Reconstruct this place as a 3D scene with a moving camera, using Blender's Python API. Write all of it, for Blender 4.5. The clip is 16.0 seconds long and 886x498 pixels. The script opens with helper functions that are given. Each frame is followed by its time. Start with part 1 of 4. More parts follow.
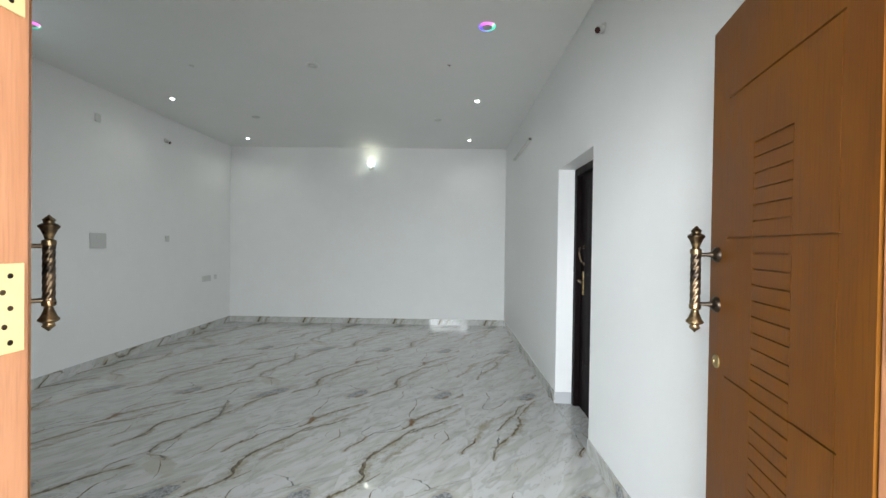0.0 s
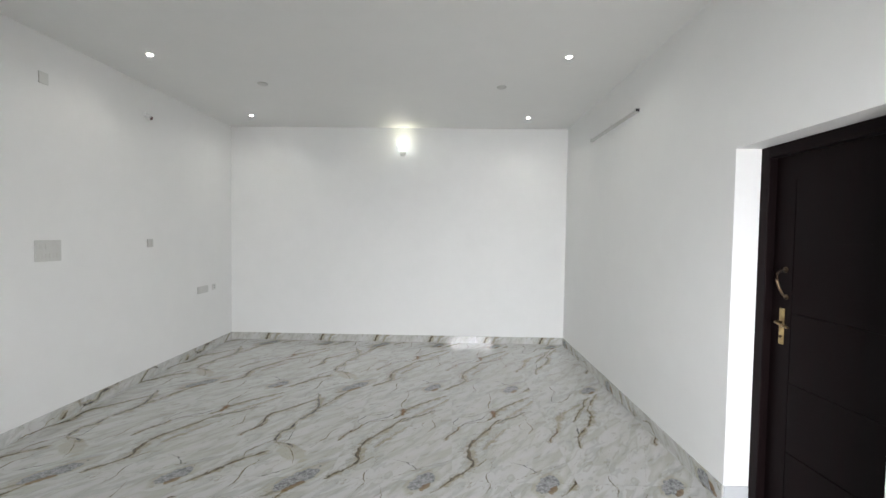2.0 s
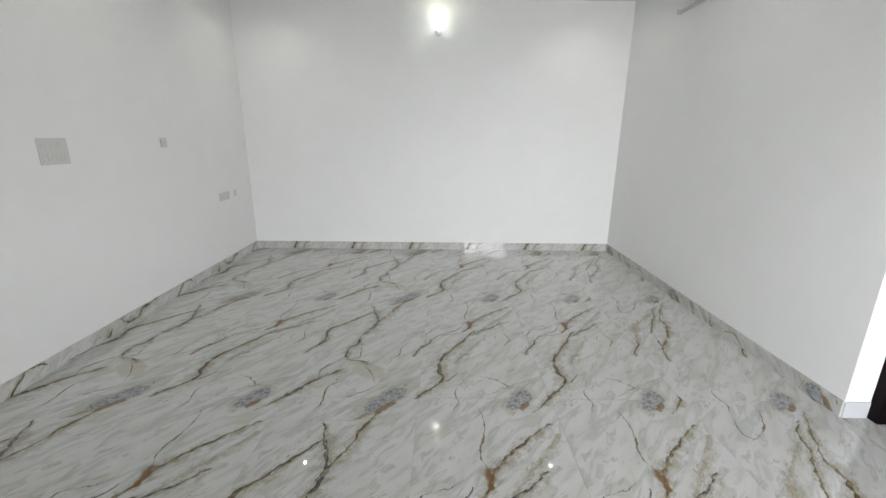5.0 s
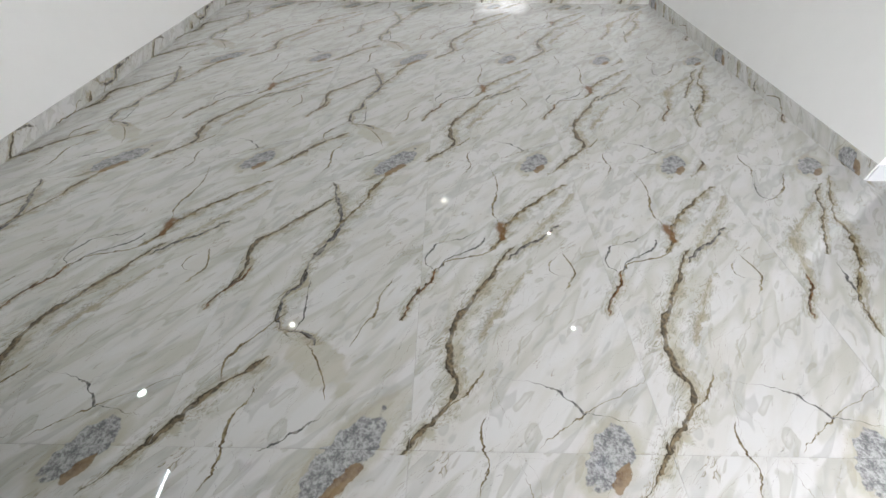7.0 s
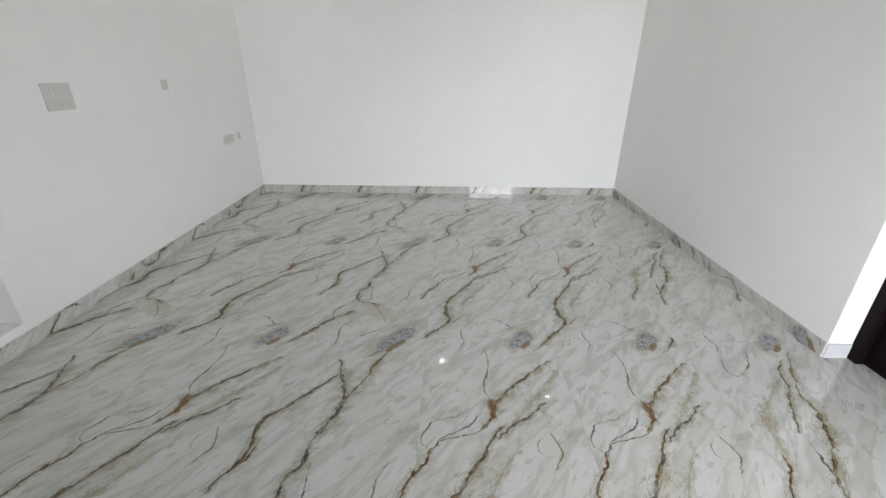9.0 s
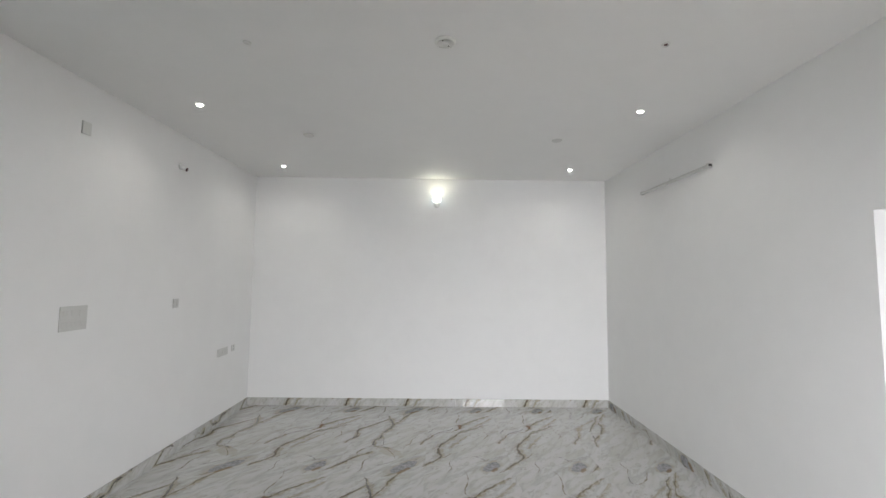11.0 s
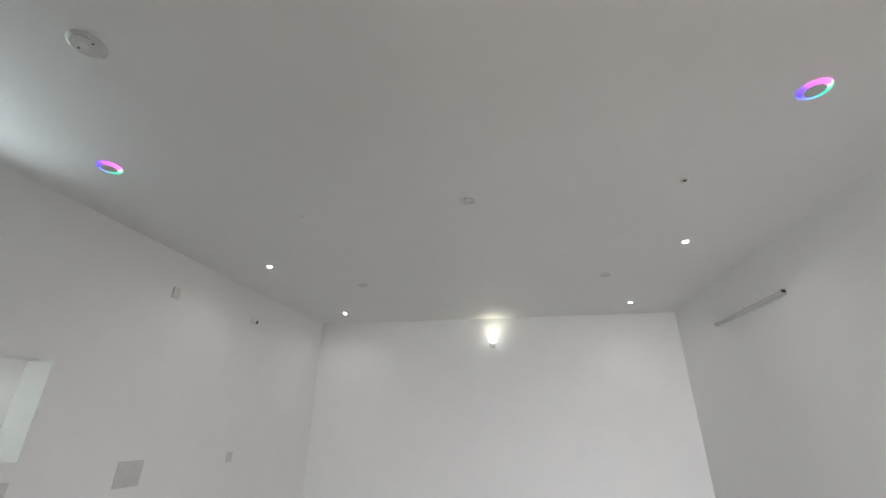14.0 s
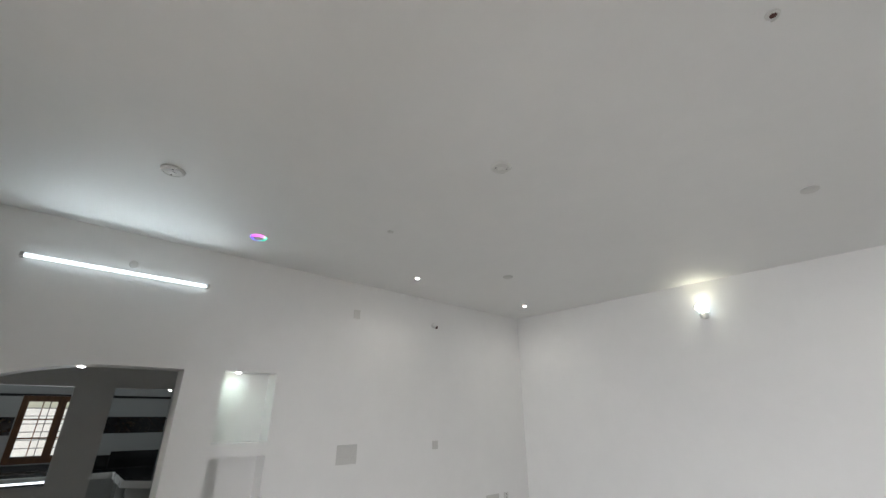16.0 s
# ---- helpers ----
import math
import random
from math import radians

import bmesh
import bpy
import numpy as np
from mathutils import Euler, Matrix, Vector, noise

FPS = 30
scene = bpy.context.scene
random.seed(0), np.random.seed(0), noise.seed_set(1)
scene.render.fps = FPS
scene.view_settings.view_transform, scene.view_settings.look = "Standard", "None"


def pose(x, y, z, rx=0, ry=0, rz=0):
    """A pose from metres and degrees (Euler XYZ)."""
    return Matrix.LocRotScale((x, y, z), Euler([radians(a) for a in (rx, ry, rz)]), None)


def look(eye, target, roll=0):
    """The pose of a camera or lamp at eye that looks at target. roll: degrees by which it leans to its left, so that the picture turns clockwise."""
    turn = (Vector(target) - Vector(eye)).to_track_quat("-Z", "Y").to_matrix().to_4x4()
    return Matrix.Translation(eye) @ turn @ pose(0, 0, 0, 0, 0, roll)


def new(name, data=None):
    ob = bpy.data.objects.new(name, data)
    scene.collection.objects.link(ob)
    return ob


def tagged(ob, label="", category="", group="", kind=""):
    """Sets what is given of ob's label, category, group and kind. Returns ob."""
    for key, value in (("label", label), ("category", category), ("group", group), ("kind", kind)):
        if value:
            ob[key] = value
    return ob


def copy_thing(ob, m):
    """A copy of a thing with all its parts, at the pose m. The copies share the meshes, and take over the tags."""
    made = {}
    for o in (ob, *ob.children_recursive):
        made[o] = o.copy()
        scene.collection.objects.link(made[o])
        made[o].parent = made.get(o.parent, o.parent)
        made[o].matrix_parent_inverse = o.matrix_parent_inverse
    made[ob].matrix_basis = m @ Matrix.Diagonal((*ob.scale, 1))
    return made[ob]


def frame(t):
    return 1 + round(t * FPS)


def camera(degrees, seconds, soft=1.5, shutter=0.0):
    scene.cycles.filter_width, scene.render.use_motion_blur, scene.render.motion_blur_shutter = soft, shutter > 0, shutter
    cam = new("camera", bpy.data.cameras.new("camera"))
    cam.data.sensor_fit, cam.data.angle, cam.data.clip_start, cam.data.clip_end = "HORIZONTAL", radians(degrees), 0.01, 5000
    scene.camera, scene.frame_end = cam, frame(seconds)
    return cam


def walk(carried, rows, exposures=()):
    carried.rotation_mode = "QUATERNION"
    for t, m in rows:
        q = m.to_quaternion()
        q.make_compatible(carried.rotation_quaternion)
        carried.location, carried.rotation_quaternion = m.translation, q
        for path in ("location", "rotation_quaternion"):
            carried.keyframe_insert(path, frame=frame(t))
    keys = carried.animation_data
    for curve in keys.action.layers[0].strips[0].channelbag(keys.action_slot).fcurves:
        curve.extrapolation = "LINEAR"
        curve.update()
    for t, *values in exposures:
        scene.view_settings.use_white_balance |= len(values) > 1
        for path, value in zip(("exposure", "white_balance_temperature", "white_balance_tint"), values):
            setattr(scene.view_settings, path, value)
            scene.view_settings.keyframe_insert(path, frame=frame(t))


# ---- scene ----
cam = camera(94.6, 16.0)
PATH = [
    (0, (0.12, 0.024, 1.414), (0.088, 2.024, 1.393), 0.8),
    (0.5, (0.043, 0.392, 1.486), (0.014, 2.391, 1.428), 0.6),
    (1, (-0.062, 0.685, 1.557), (-0.104, 2.684, 1.488), 0.8),
    (1.5, (-0.335, 1.035, 1.59), (-0.376, 3.034, 1.519), 0.6),
    (2, (-0.56, 1.289, 1.578), (-0.598, 3.288, 1.507), 0.8),
    (2.5, (-0.79, 1.534, 1.601), (-0.829, 3.532, 1.535), 0.7),
    (3, (-1.117, 1.649, 1.6), (-1.138, 3.648, 1.533), 0.6),
    (3.2, (-1.178, 1.655, 1.604), (-1.201, 3.653, 1.537), 0.7),
    (5.3, (-1.198, 1.739, 1.492), (-1.188, 3.615, 0.8), 0.4),
    (5.5, (-1.207, 1.759, 1.463), (-1.192, 3.589, 0.657), 0.3),
    (6, (-1.21, 1.793, 1.391), (-1.207, 3.474, 0.308), 0.4),
    (6.5, (-1.222, 1.806, 1.32), (-1.223, 3.329, 0.023), 0.5),
    (7, (-1.226, 1.805, 1.311), (-1.24, 3.225, -0.097), 0.4),
    (7.5, (-1.241, 1.789, 1.343), (-1.252, 3.203, -0.072), 0.6),
    (8, (-1.222, 1.753, 1.432), (-1.244, 3.274, 0.133), 0.3),
    (8.5, (-1.211, 1.707, 1.51), (-1.242, 3.39, 0.429), 0.3),
    (9, (-1.205, 1.661, 1.591), (-1.225, 3.491, 0.786), 0.5),
    (9.5, (-1.209, 1.61, 1.628), (-1.223, 3.546, 1.126), 0.8),
    (10, (-1.215, 1.609, 1.645), (-1.216, 3.591, 1.378), 0.7),
    (12.3, (-1.27, 1.539, 1.762), (-1.243, 3.451, 2.347), 0.7),
    (12.5, (-1.281, 1.545, 1.762), (-1.263, 3.441, 2.398), 0.7),
    (13, (-1.289, 1.538, 1.768), (-1.316, 3.401, 2.495), 0.6),
    (13.5, (-1.159, 1.54, 1.767), (-1.297, 3.38, 2.539), 0.5),
    (14, (-0.951, 1.579, 1.76), (-1.277, 3.391, 2.543), 0.4),
    (14.5, (-0.753, 1.688, 1.74), (-1.315, 3.44, 2.524), 0.1),
    (15, (-0.46, 1.808, 1.758), (-1.303, 3.448, 2.533), 0.1),
    (15.5, (-0.182, 2.012, 1.743), (-1.308, 3.479, 2.503), -0.0),
    (16, (0.096, 2.295, 1.767), (-1.295, 3.522, 2.515), 0.1),
]

EXPOSURES = [
    (0, -0.58, 6250, 3), (0.5, -0.34, 6350, 6), (1, -0.30, 6400, 8), (2, -0.12, 6450, 8), (3, -0.12, 6450, 8), (5.5, -0.1, 6450, 8), (7, 0.18, 6500, 9),
    (9, -0.1, 6450, 8), (10, -0.2, 6450, 9), (12.5, -0.36, 6550, 11), (14, -0.48, 6550, 11), (15, -0.4, 6550, 10), (16, -0.38, 6550, 10),
]
walk(cam, [(t, look(eye, target, roll)) for t, eye, target, roll in PATH], EXPOSURES)

# ---- world, sun, large lights ----
world = bpy.data.worlds.new("world")
scene.world = world
world.use_nodes = True
sky = world.node_tree.nodes.new("ShaderNodeTexSky")
sky.sky_type, sky.sun_disc, sky.sun_elevation, sky.sun_rotation = "NISHITA", False, radians(50), radians(63)
world.node_tree.nodes["Background"].inputs["Strength"].default_value = 0.15
world.node_tree.links.new(sky.outputs["Color"], world.node_tree.nodes["Background"].inputs["Color"])
sun_data = bpy.data.lights.new("sun", "SUN")
sun_data.energy, sun_data.angle, sun_data.color = 5.0, radians(0.5), (1.0, 0.95, 0.88)
sun = new("sun", sun_data)
sun.matrix_world = look((8, 4, 10.6), (0, 0, 0))


def area_lamp(name, m, w, h, watts, color, shape="RECTANGLE", spread=180):
    data = bpy.data.lights.new(name, "AREA")
    data.shape, data.size, data.size_y, data.energy, data.color = shape, w, h, watts, color
    data.spread = radians(spread)
    ob = new(name, data)
    ob.matrix_world = m
    return ob


daylight = area_lamp("daylight_in_doorway", look((1.5, -3.2, 1.8), (1.5, 3.0, 1.8)), 9.0, 2.9, 3050, (0.95, 0.95, 1.0))
area_lamp("daylight_in_kitchen_window", look((-9.17, 2.37, 1.54), (-8.0, 2.37, 1.5)), 0.85, 0.85, 16, (0.85, 0.93, 1.0))

# ---- plan ----
WX, EX, SY, NY, CZ = -3.772, 1.09, 0.635, 7.213, 3.10
TX, TY, TW, TL = -1.33, 2.255, 0.8, 1.6


# ---- materials ----
class Nodes:
    """Short names for building a node material."""

    def __init__(self, name):
        self.mat = bpy.data.materials.new(name)
        self.mat.use_nodes = True
        self.tree = self.mat.node_tree
        self.bsdf = self.tree.nodes["Principled BSDF"]

    def put(self, socket, value):
        if isinstance(value, bpy.types.NodeSocket):
            self.tree.links.new(value, socket)
        elif value is not None:
            socket.default_value = value

    def math(self, op, a, b=None, c=None, clamp=False):
        n = self.tree.nodes.new("ShaderNodeMath")
        n.operation, n.use_clamp = op, clamp
        for i, v in enumerate((a, b, c)):
            self.put(n.inputs[i], v)
        return n.outputs[0]

    def vec(self, op, a, b=None):
        n = self.tree.nodes.new("ShaderNodeVectorMath")
        n.operation = op
        self.put(n.inputs[0], a)
        self.put(n.inputs[1], b)
        return n.outputs[0]

    def coords(self, kind="Object"):
        return self.tree.nodes.new("ShaderNodeTexCoord").outputs[kind]

    def position(self):
        return self.tree.nodes.new("ShaderNodeNewGeometry").outputs["Position"]

    def mapping(self, v, scale=(1, 1, 1), rot=(0, 0, 0), loc=(0, 0, 0)):
        n = self.tree.nodes.new("ShaderNodeMapping")
        self.put(n.inputs["Vector"], v)
        n.inputs["Scale"].default_value, n.inputs["Rotation"].default_value, n.inputs["Location"].default_value = scale, rot, loc
        return n.outputs[0]

    def noise(self, v, scale, detail=3.0, rough=0.5, distort=0.0, out="Fac"):
        n = self.tree.nodes.new("ShaderNodeTexNoise")
        self.put(n.inputs["Vector"], v)
        n.inputs["Scale"].default_value, n.inputs["Detail"].default_value = scale, detail
        n.inputs["Roughness"].default_value, n.inputs["Distortion"].default_value = rough, distort
        return n.outputs[out]

    def span(self, v, a, b, c=0.0, d=1.0, smooth=True):
        n = self.tree.nodes.new("ShaderNodeMapRange")
        n.interpolation_type = "SMOOTHSTEP" if smooth else "LINEAR"
        self.put(n.inputs["Value"], v)
        for key, x in zip(("From Min", "From Max", "To Min", "To Max"), (a, b, c, d)):
            self.put(n.inputs[key], x)
        return n.outputs[0]

    def mix(self, f, a, b, mode="MIX"):
        n = self.tree.nodes.new("ShaderNodeMix")
        n.data_type, n.blend_type = "RGBA", mode
        self.put(n.inputs[0], f)
        self.put(n.inputs[6], (*a, 1) if isinstance(a, tuple) else a)
        self.put(n.inputs[7], (*b, 1) if isinstance(b, tuple) else b)
        return n.outputs[2]

    def split(self, v):
        n = self.tree.nodes.new("ShaderNodeSeparateXYZ")
        self.put(n.inputs[0], v)
        return n.outputs

    def done(self, color=None, rough=None, metal=0.0, bump=None, depth=0.001, emit=None, strength=0.0, spec=None):
        b = self.bsdf.inputs
        self.put(b["Base Color"], (*color, 1) if isinstance(color, tuple) else color)
        self.put(b["Roughness"], rough)
        self.put(b["Metallic"], metal)
        self.put(b["Specular IOR Level"], spec)
        if emit is not None:
            self.put(b["Emission Color"], (*emit, 1) if isinstance(emit, tuple) else emit)
            b["Emission Strength"].default_value = strength
        if bump is not None:
            n = self.tree.nodes.new("ShaderNodeBump")
            n.inputs["Distance"].default_value = depth
            n.inputs["Strength"].default_value = 1.0
            self.put(n.inputs["Height"], bump)
            self.put(b["Normal"], n.outputs[0])
        return self.mat


def simple(name, color, rough=0.5, metal=0.0, vary=0.06, scale=30.0, relief=0.0, spec=None):
    """A plain surface with a little grain and unevenness."""
    n = Nodes(name)
    p = n.coords()
    big, fine = n.noise(p, scale * 0.12, 3), n.noise(p, scale, 4)
    dark = tuple(c * (1 - 2.2 * vary) for c in color)
    col = n.mix(n.math("MULTIPLY_ADD", fine, 0.4, n.math("MULTIPLY", big, 0.6)), dark, tuple(min(1, c * (1 + vary)) for c in color))
    return n.done(col, n.span(big, 0.3, 0.7, max(0.02, rough * 0.85), min(1, rough * 1.15)), metal, fine if relief else None, relief, spec=spec)


def paint(name, color):
    """Rolled emulsion on skimmed plaster: faint roller texture, slow waves, light scuffs."""
    n = Nodes(name)
    p = n.position()
    big = n.noise(p, 0.9, 4, 0.6)
    blotch = n.noise(p, 4.5, 4, 0.6)
    fine = n.noise(p, 260, 2)
    tone = n.math("MULTIPLY_ADD", blotch, 0.5, n.math("MULTIPLY", big, 0.5))
    col = n.mix(n.span(tone, 0.3, 0.7), tuple(c * 0.965 for c in color), color)
    h = n.math("MULTIPLY_ADD", fine, 0.12, n.math("MULTIPLY", n.noise(p, 7, 3), 1.0))
    return n.done(col, n.span(blotch, 0.3, 0.7, 0.5, 0.62), bump=h, depth=0.0016, spec=0.35)


def marble(name, veins, blobs, cloud, stains=()):
    """Polished vitrified tile printed as marble. The pattern repeats with the tile. A vein is (kind, width, points), from its low end to its high end."""
    n = Nodes(name)
    p0 = n.coords()
    w1 = n.vec("SUBTRACT", n.noise(p0, 7, 3, 0.6, out="Color"), (0.5, 0.5, 0.5))
    w2 = n.vec("SUBTRACT", n.noise(p0, 26, 3, 0.6, out="Color"), (0.5, 0.5, 0.5))
    w3 = n.vec("SUBTRACT", n.noise(p0, 95, 3, 0.6, out="Color"), (0.5, 0.5, 0.5))
    p = n.vec("ADD", p0, n.vec("MULTIPLY", w1, (0.04, 0.04, 0.0)))
    p = n.vec("ADD", p, n.vec("MULTIPLY", w2, (0.030, 0.030, 0.0)))
    p = n.vec("ADD", p, n.vec("MULTIPLY", w3, (0.009, 0.009, 0.0)))
    x, y, _ = n.split(p)
    # base: cool off-white with soft warm and grey clouds, drawn out along the bedding
    lean = n.mapping(n.mapping(p0, rot=(0, 0, radians(-52))), scale=(1.0, 3.2, 1))
    clouds = n.noise(lean, 3.2, 4, 0.55, 0.6)
    grey = n.noise(n.mapping(lean, loc=(3, 7, 1)), 4.0, 3, 0.5, 0.8)
    col = n.mix(n.span(clouds, 0.38, 0.66), (0.56, 0.56, 0.55), (0.515, 0.51, 0.48))
    col = n.mix(n.span(grey, 0.52, 0.74, 0, 0.7), col, (0.40, 0.40, 0.38))
    # soft grey-olive wisps with one crisp edge
    for at, size, level, shade in (((8, 2, 5), 2.0, 0.54, (0.36, 0.35, 0.28)), ((1, 9, 3), 3.4, 0.57, (0.33, 0.33, 0.31)), ((5, 5, 9), 6.0, 0.60, (0.30, 0.285, 0.22))):
        patch = n.noise(n.mapping(lean, loc=at), size, 2, 0.45, 0.5)
        col = n.mix(n.math("MULTIPLY", n.span(patch, level, level + 0.03), n.span(patch, level + 0.03, level + 0.15, 0.40, 0.0)), col, shade)
    # short dashes along the bedding
    streak = n.noise(n.mapping(n.mapping(p0, rot=(0, 0, radians(-50))), scale=(1.0, 5.0, 1), loc=(2, 1, 0)), 3.4, 4, 0.6, 0.9)
    thin = n.math("ABSOLUTE", n.math("SUBTRACT", streak, 0.5))
    gate = n.span(n.noise(p0, 5.0, 2), 0.59, 0.66)
    col = n.mix(n.math("MULTIPLY", n.span(thin, 0.0, 0.012, 0.75, 0.0), gate), col, (0.20, 0.155, 0.085))
    fray = n.noise(n.mapping(n.mapping(p0, rot=(0, 0, radians(-50))), scale=(1.0, 3.4, 1), loc=(4, 6, 0)), 9.0, 4, 0.6, 1.2)
    feather = n.math("MAXIMUM", n.span(n.math("ABSOLUTE", n.math("SUBTRACT", fray, 0.5)), 0.0, 0.03, 1.0, 0.0), n.span(fray, 0.57, 0.66, 0.0, 0.8))
    if cloud:
        cx, cy, r = cloud
        dx, dy = n.math("WRAP", n.math("SUBTRACT", x, cx), 0.4, -0.4), n.math("SUBTRACT", y, cy)
        along = n.math("ADD", n.math("MULTIPLY", dx, 0.76), n.math("MULTIPLY", dy, -0.65))
        across = n.math("ADD", n.math("MULTIPLY", dx, 0.65), n.math("MULTIPLY", dy, 0.76))
        q = n.math("ADD", n.math("MULTIPLY", along, along), n.math("MULTIPLY", n.math("MULTIPLY", across, across), 4.5))
        dist = n.math("MULTIPLY_ADD", grey, 0.20, n.math("SQRT", q))
        col = n.mix(n.span(dist, r + 0.085, r + 0.125, 0.75, 0), col, n.mix(n.span(clouds, 0.4, 0.6), (0.37, 0.35, 0.28), (0.44, 0.42, 0.35)))
    rag = n.noise(p0, 15, 2, 0.5)
    tint = n.noise(n.mapping(p0, loc=(1, 8, 2)), 8.0, 4, 0.6)
    mottle = n.noise(n.mapping(p0, loc=(7, 3, 2)), 38.0, 3, 0.6)
    halo, reach, edge, core = None, None, None, {}
    for kind, width, pts in veins:
        y0, y1 = pts[0][1] - 0.012, pts[-1][1] + 0.012
        t = n.math("FRACT", n.math("DIVIDE", n.math("SUBTRACT", y, y0), TL))
        fc = n.tree.nodes.new("ShaderNodeFloatCurve")
        fc.inputs["Factor"].default_value = 1.0
        c = fc.mapping.curves[0]
        keys = [((q[1] - y0) / TL, (q[0] + 1.6) / 3.2) for q in pts]
        c.points[0].location, c.points[1].location = keys[0], keys[-1]
        for k in keys[1:-1]:
            c.points.new(*k)
        fc.mapping.update()
        n.put(fc.inputs["Value"], t)
        line = n.math("MULTIPLY_ADD", fc.outputs[0], 3.2, -1.6)
        run, rise = abs(pts[-1][0] - pts[0][0]), y1 - y0
        side = n.math("MULTIPLY", n.math("WRAP", n.math("SUBTRACT", x, line), 0.4, -0.4), rise / math.hypot(run, rise))
        d = n.math("ABSOLUTE", side)
        u = n.math("DIVIDE", t, (y1 - y0) / TL)
        taper = n.math("SQRT", n.math("MULTIPLY", n.math("MULTIPLY", u, n.math("SUBTRACT", 1.0, u)), 4.0, clamp=True))
        w = n.math("MULTIPLY", n.math("MULTIPLY", taper, width), n.span(rag, 0.32, 0.68, 0.35, 1.3))
        mask = n.span(n.math("DIVIDE", d, n.math("ADD", w, 0.0002)), 0.55, 1.1, 1.0, 0.0)
        if kind == "o":
            mask = n.math("MULTIPLY", mask, 0.35)
        core[kind] = n.math("MAXIMUM", core[kind], mask) if kind in core else mask
        if width >= 0.007:
            soft = n.span(n.math("ABSOLUTE", n.math("DIVIDE", n.math("SUBTRACT", side, n.math("MULTIPLY", w, 0.8)), n.math("MULTIPLY_ADD", w, 4.2, 0.006))), 0.1, 1.0, 1.0, 0.0)
            far = n.span(n.math("DIVIDE", d, n.math("MULTIPLY_ADD", w, 7.5, 0.012)), 0.2, 1.0, 1.0, 0.0)
            rim = n.span(n.math("ABSOLUTE", n.math("MULTIPLY_ADD", w, 0.6, side)), 0.0010, 0.0034, 1.0, 0.0)
            rim = n.math("MULTIPLY", rim, n.span(taper, 0.1, 0.4, 0.0, 0.0 if kind == "o" else 1.0))
            inside = n.span(taper, 0.0, 0.3)
            soft, far = n.math("MULTIPLY", soft, inside), n.math("MULTIPLY", far, inside)
            halo = soft if halo is None else n.math("MAXIMUM", halo, soft)
            reach = far if reach is None else n.math("MAXIMUM", reach, far)
            edge = rim if edge is None else n.math("MAXIMUM", edge, rim)
    col = n.mix(n.math("MULTIPLY", halo, n.span(tint, 0.32, 0.62, 0.2, 0.8)), col, (0.33, 0.30, 0.20))
    col = n.mix(n.math("MULTIPLY", n.math("MULTIPLY", reach, feather), 0.75), col, n.mix(n.span(rag, 0.4, 0.6), (0.20, 0.15, 0.07), (0.21, 0.20, 0.15)))
    shades = {"u": ((0.085, 0.072, 0.05), (0.21, 0.165, 0.10)), "b": ((0.12, 0.09, 0.048), (0.25, 0.21, 0.125)), "s": ((0.085, 0.085, 0.085), (0.24, 0.23, 0.205)), "r": ((0.085, 0.042, 0.018), (0.22, 0.12, 0.055)), "o": ((0.22, 0.195, 0.11), (0.36, 0.33, 0.23))}
    for kind, mask in core.items():
        dark, light = shades[kind]
        col = n.mix(n.math("MULTIPLY", mask, n.span(tint, 0.28, 0.5, 0.6, 1.0)), col, n.mix(n.span(mottle, 0.42, 0.62), dark, light))
    col = n.mix(n.math("MULTIPLY", edge, n.span(rag, 0.40, 0.54)), col, (0.055, 0.045, 0.03))
    for sx, sy, sr in stains:
        dx, dy = n.math("WRAP", n.math("SUBTRACT", x, sx), 0.4, -0.4), n.math("SUBTRACT", y, sy)
        dist = n.math("SQRT", n.math("ADD", n.math("MULTIPLY", dx, dx), n.math("MULTIPLY", n.math("MULTIPLY", dy, dy), 0.4)))
        col = n.mix(n.math("MULTIPLY", n.span(dist, sr * 0.6, sr * 1.5, 0.9, 0), n.span(rag, 0.38, 0.50)), col, (0.17, 0.088, 0.032))
    speck = n.noise(p0, 60, 5, 0.75)
    for bx, by, rx, ry, lean_deg in blobs:
        a = radians(lean_deg)
        dx, dy = n.math("WRAP", n.math("SUBTRACT", x, bx), 0.4, -0.4), n.math("WRAP", n.math("SUBTRACT", y, by), 0.8, -0.8)
        e = n.math("DIVIDE", n.math("ADD", n.math("MULTIPLY", dx, math.cos(a)), n.math("MULTIPLY", dy, math.sin(a))), rx)
        f = n.math("DIVIDE", n.math("SUBTRACT", n.math("MULTIPLY", dy, math.cos(a)), n.math("MULTIPLY", dx, math.sin(a))), ry)
        low = n.math("ADD", f, 0.85)
        mid = n.math("ADD", e, 0.35)
        rust = n.math("ADD", n.math("MULTIPLY", n.math("MULTIPLY", mid, mid), 3.4), n.math("MULTIPLY", n.math("MULTIPLY", low, low), 10.0))
        q = n.math("ADD", n.math("MULTIPLY", e, e), n.math("MULTIPLY", f, f))
        ragged = n.math("MULTIPLY_ADD", rag, 1.5, n.math("MULTIPLY_ADD", tint, 1.3, q))
        col = n.mix(n.span(n.math("MULTIPLY_ADD", mottle, 0.8, ragged), 2.7, 4.0, 0.55, 0.0), col, (0.36, 0.33, 0.24))
        col = n.mix(n.span(ragged, 2.2, 2.36, 0.9, 0), col, n.mix(n.span(speck, 0.36, 0.64), (0.12, 0.125, 0.135), (0.40, 0.41, 0.41)))
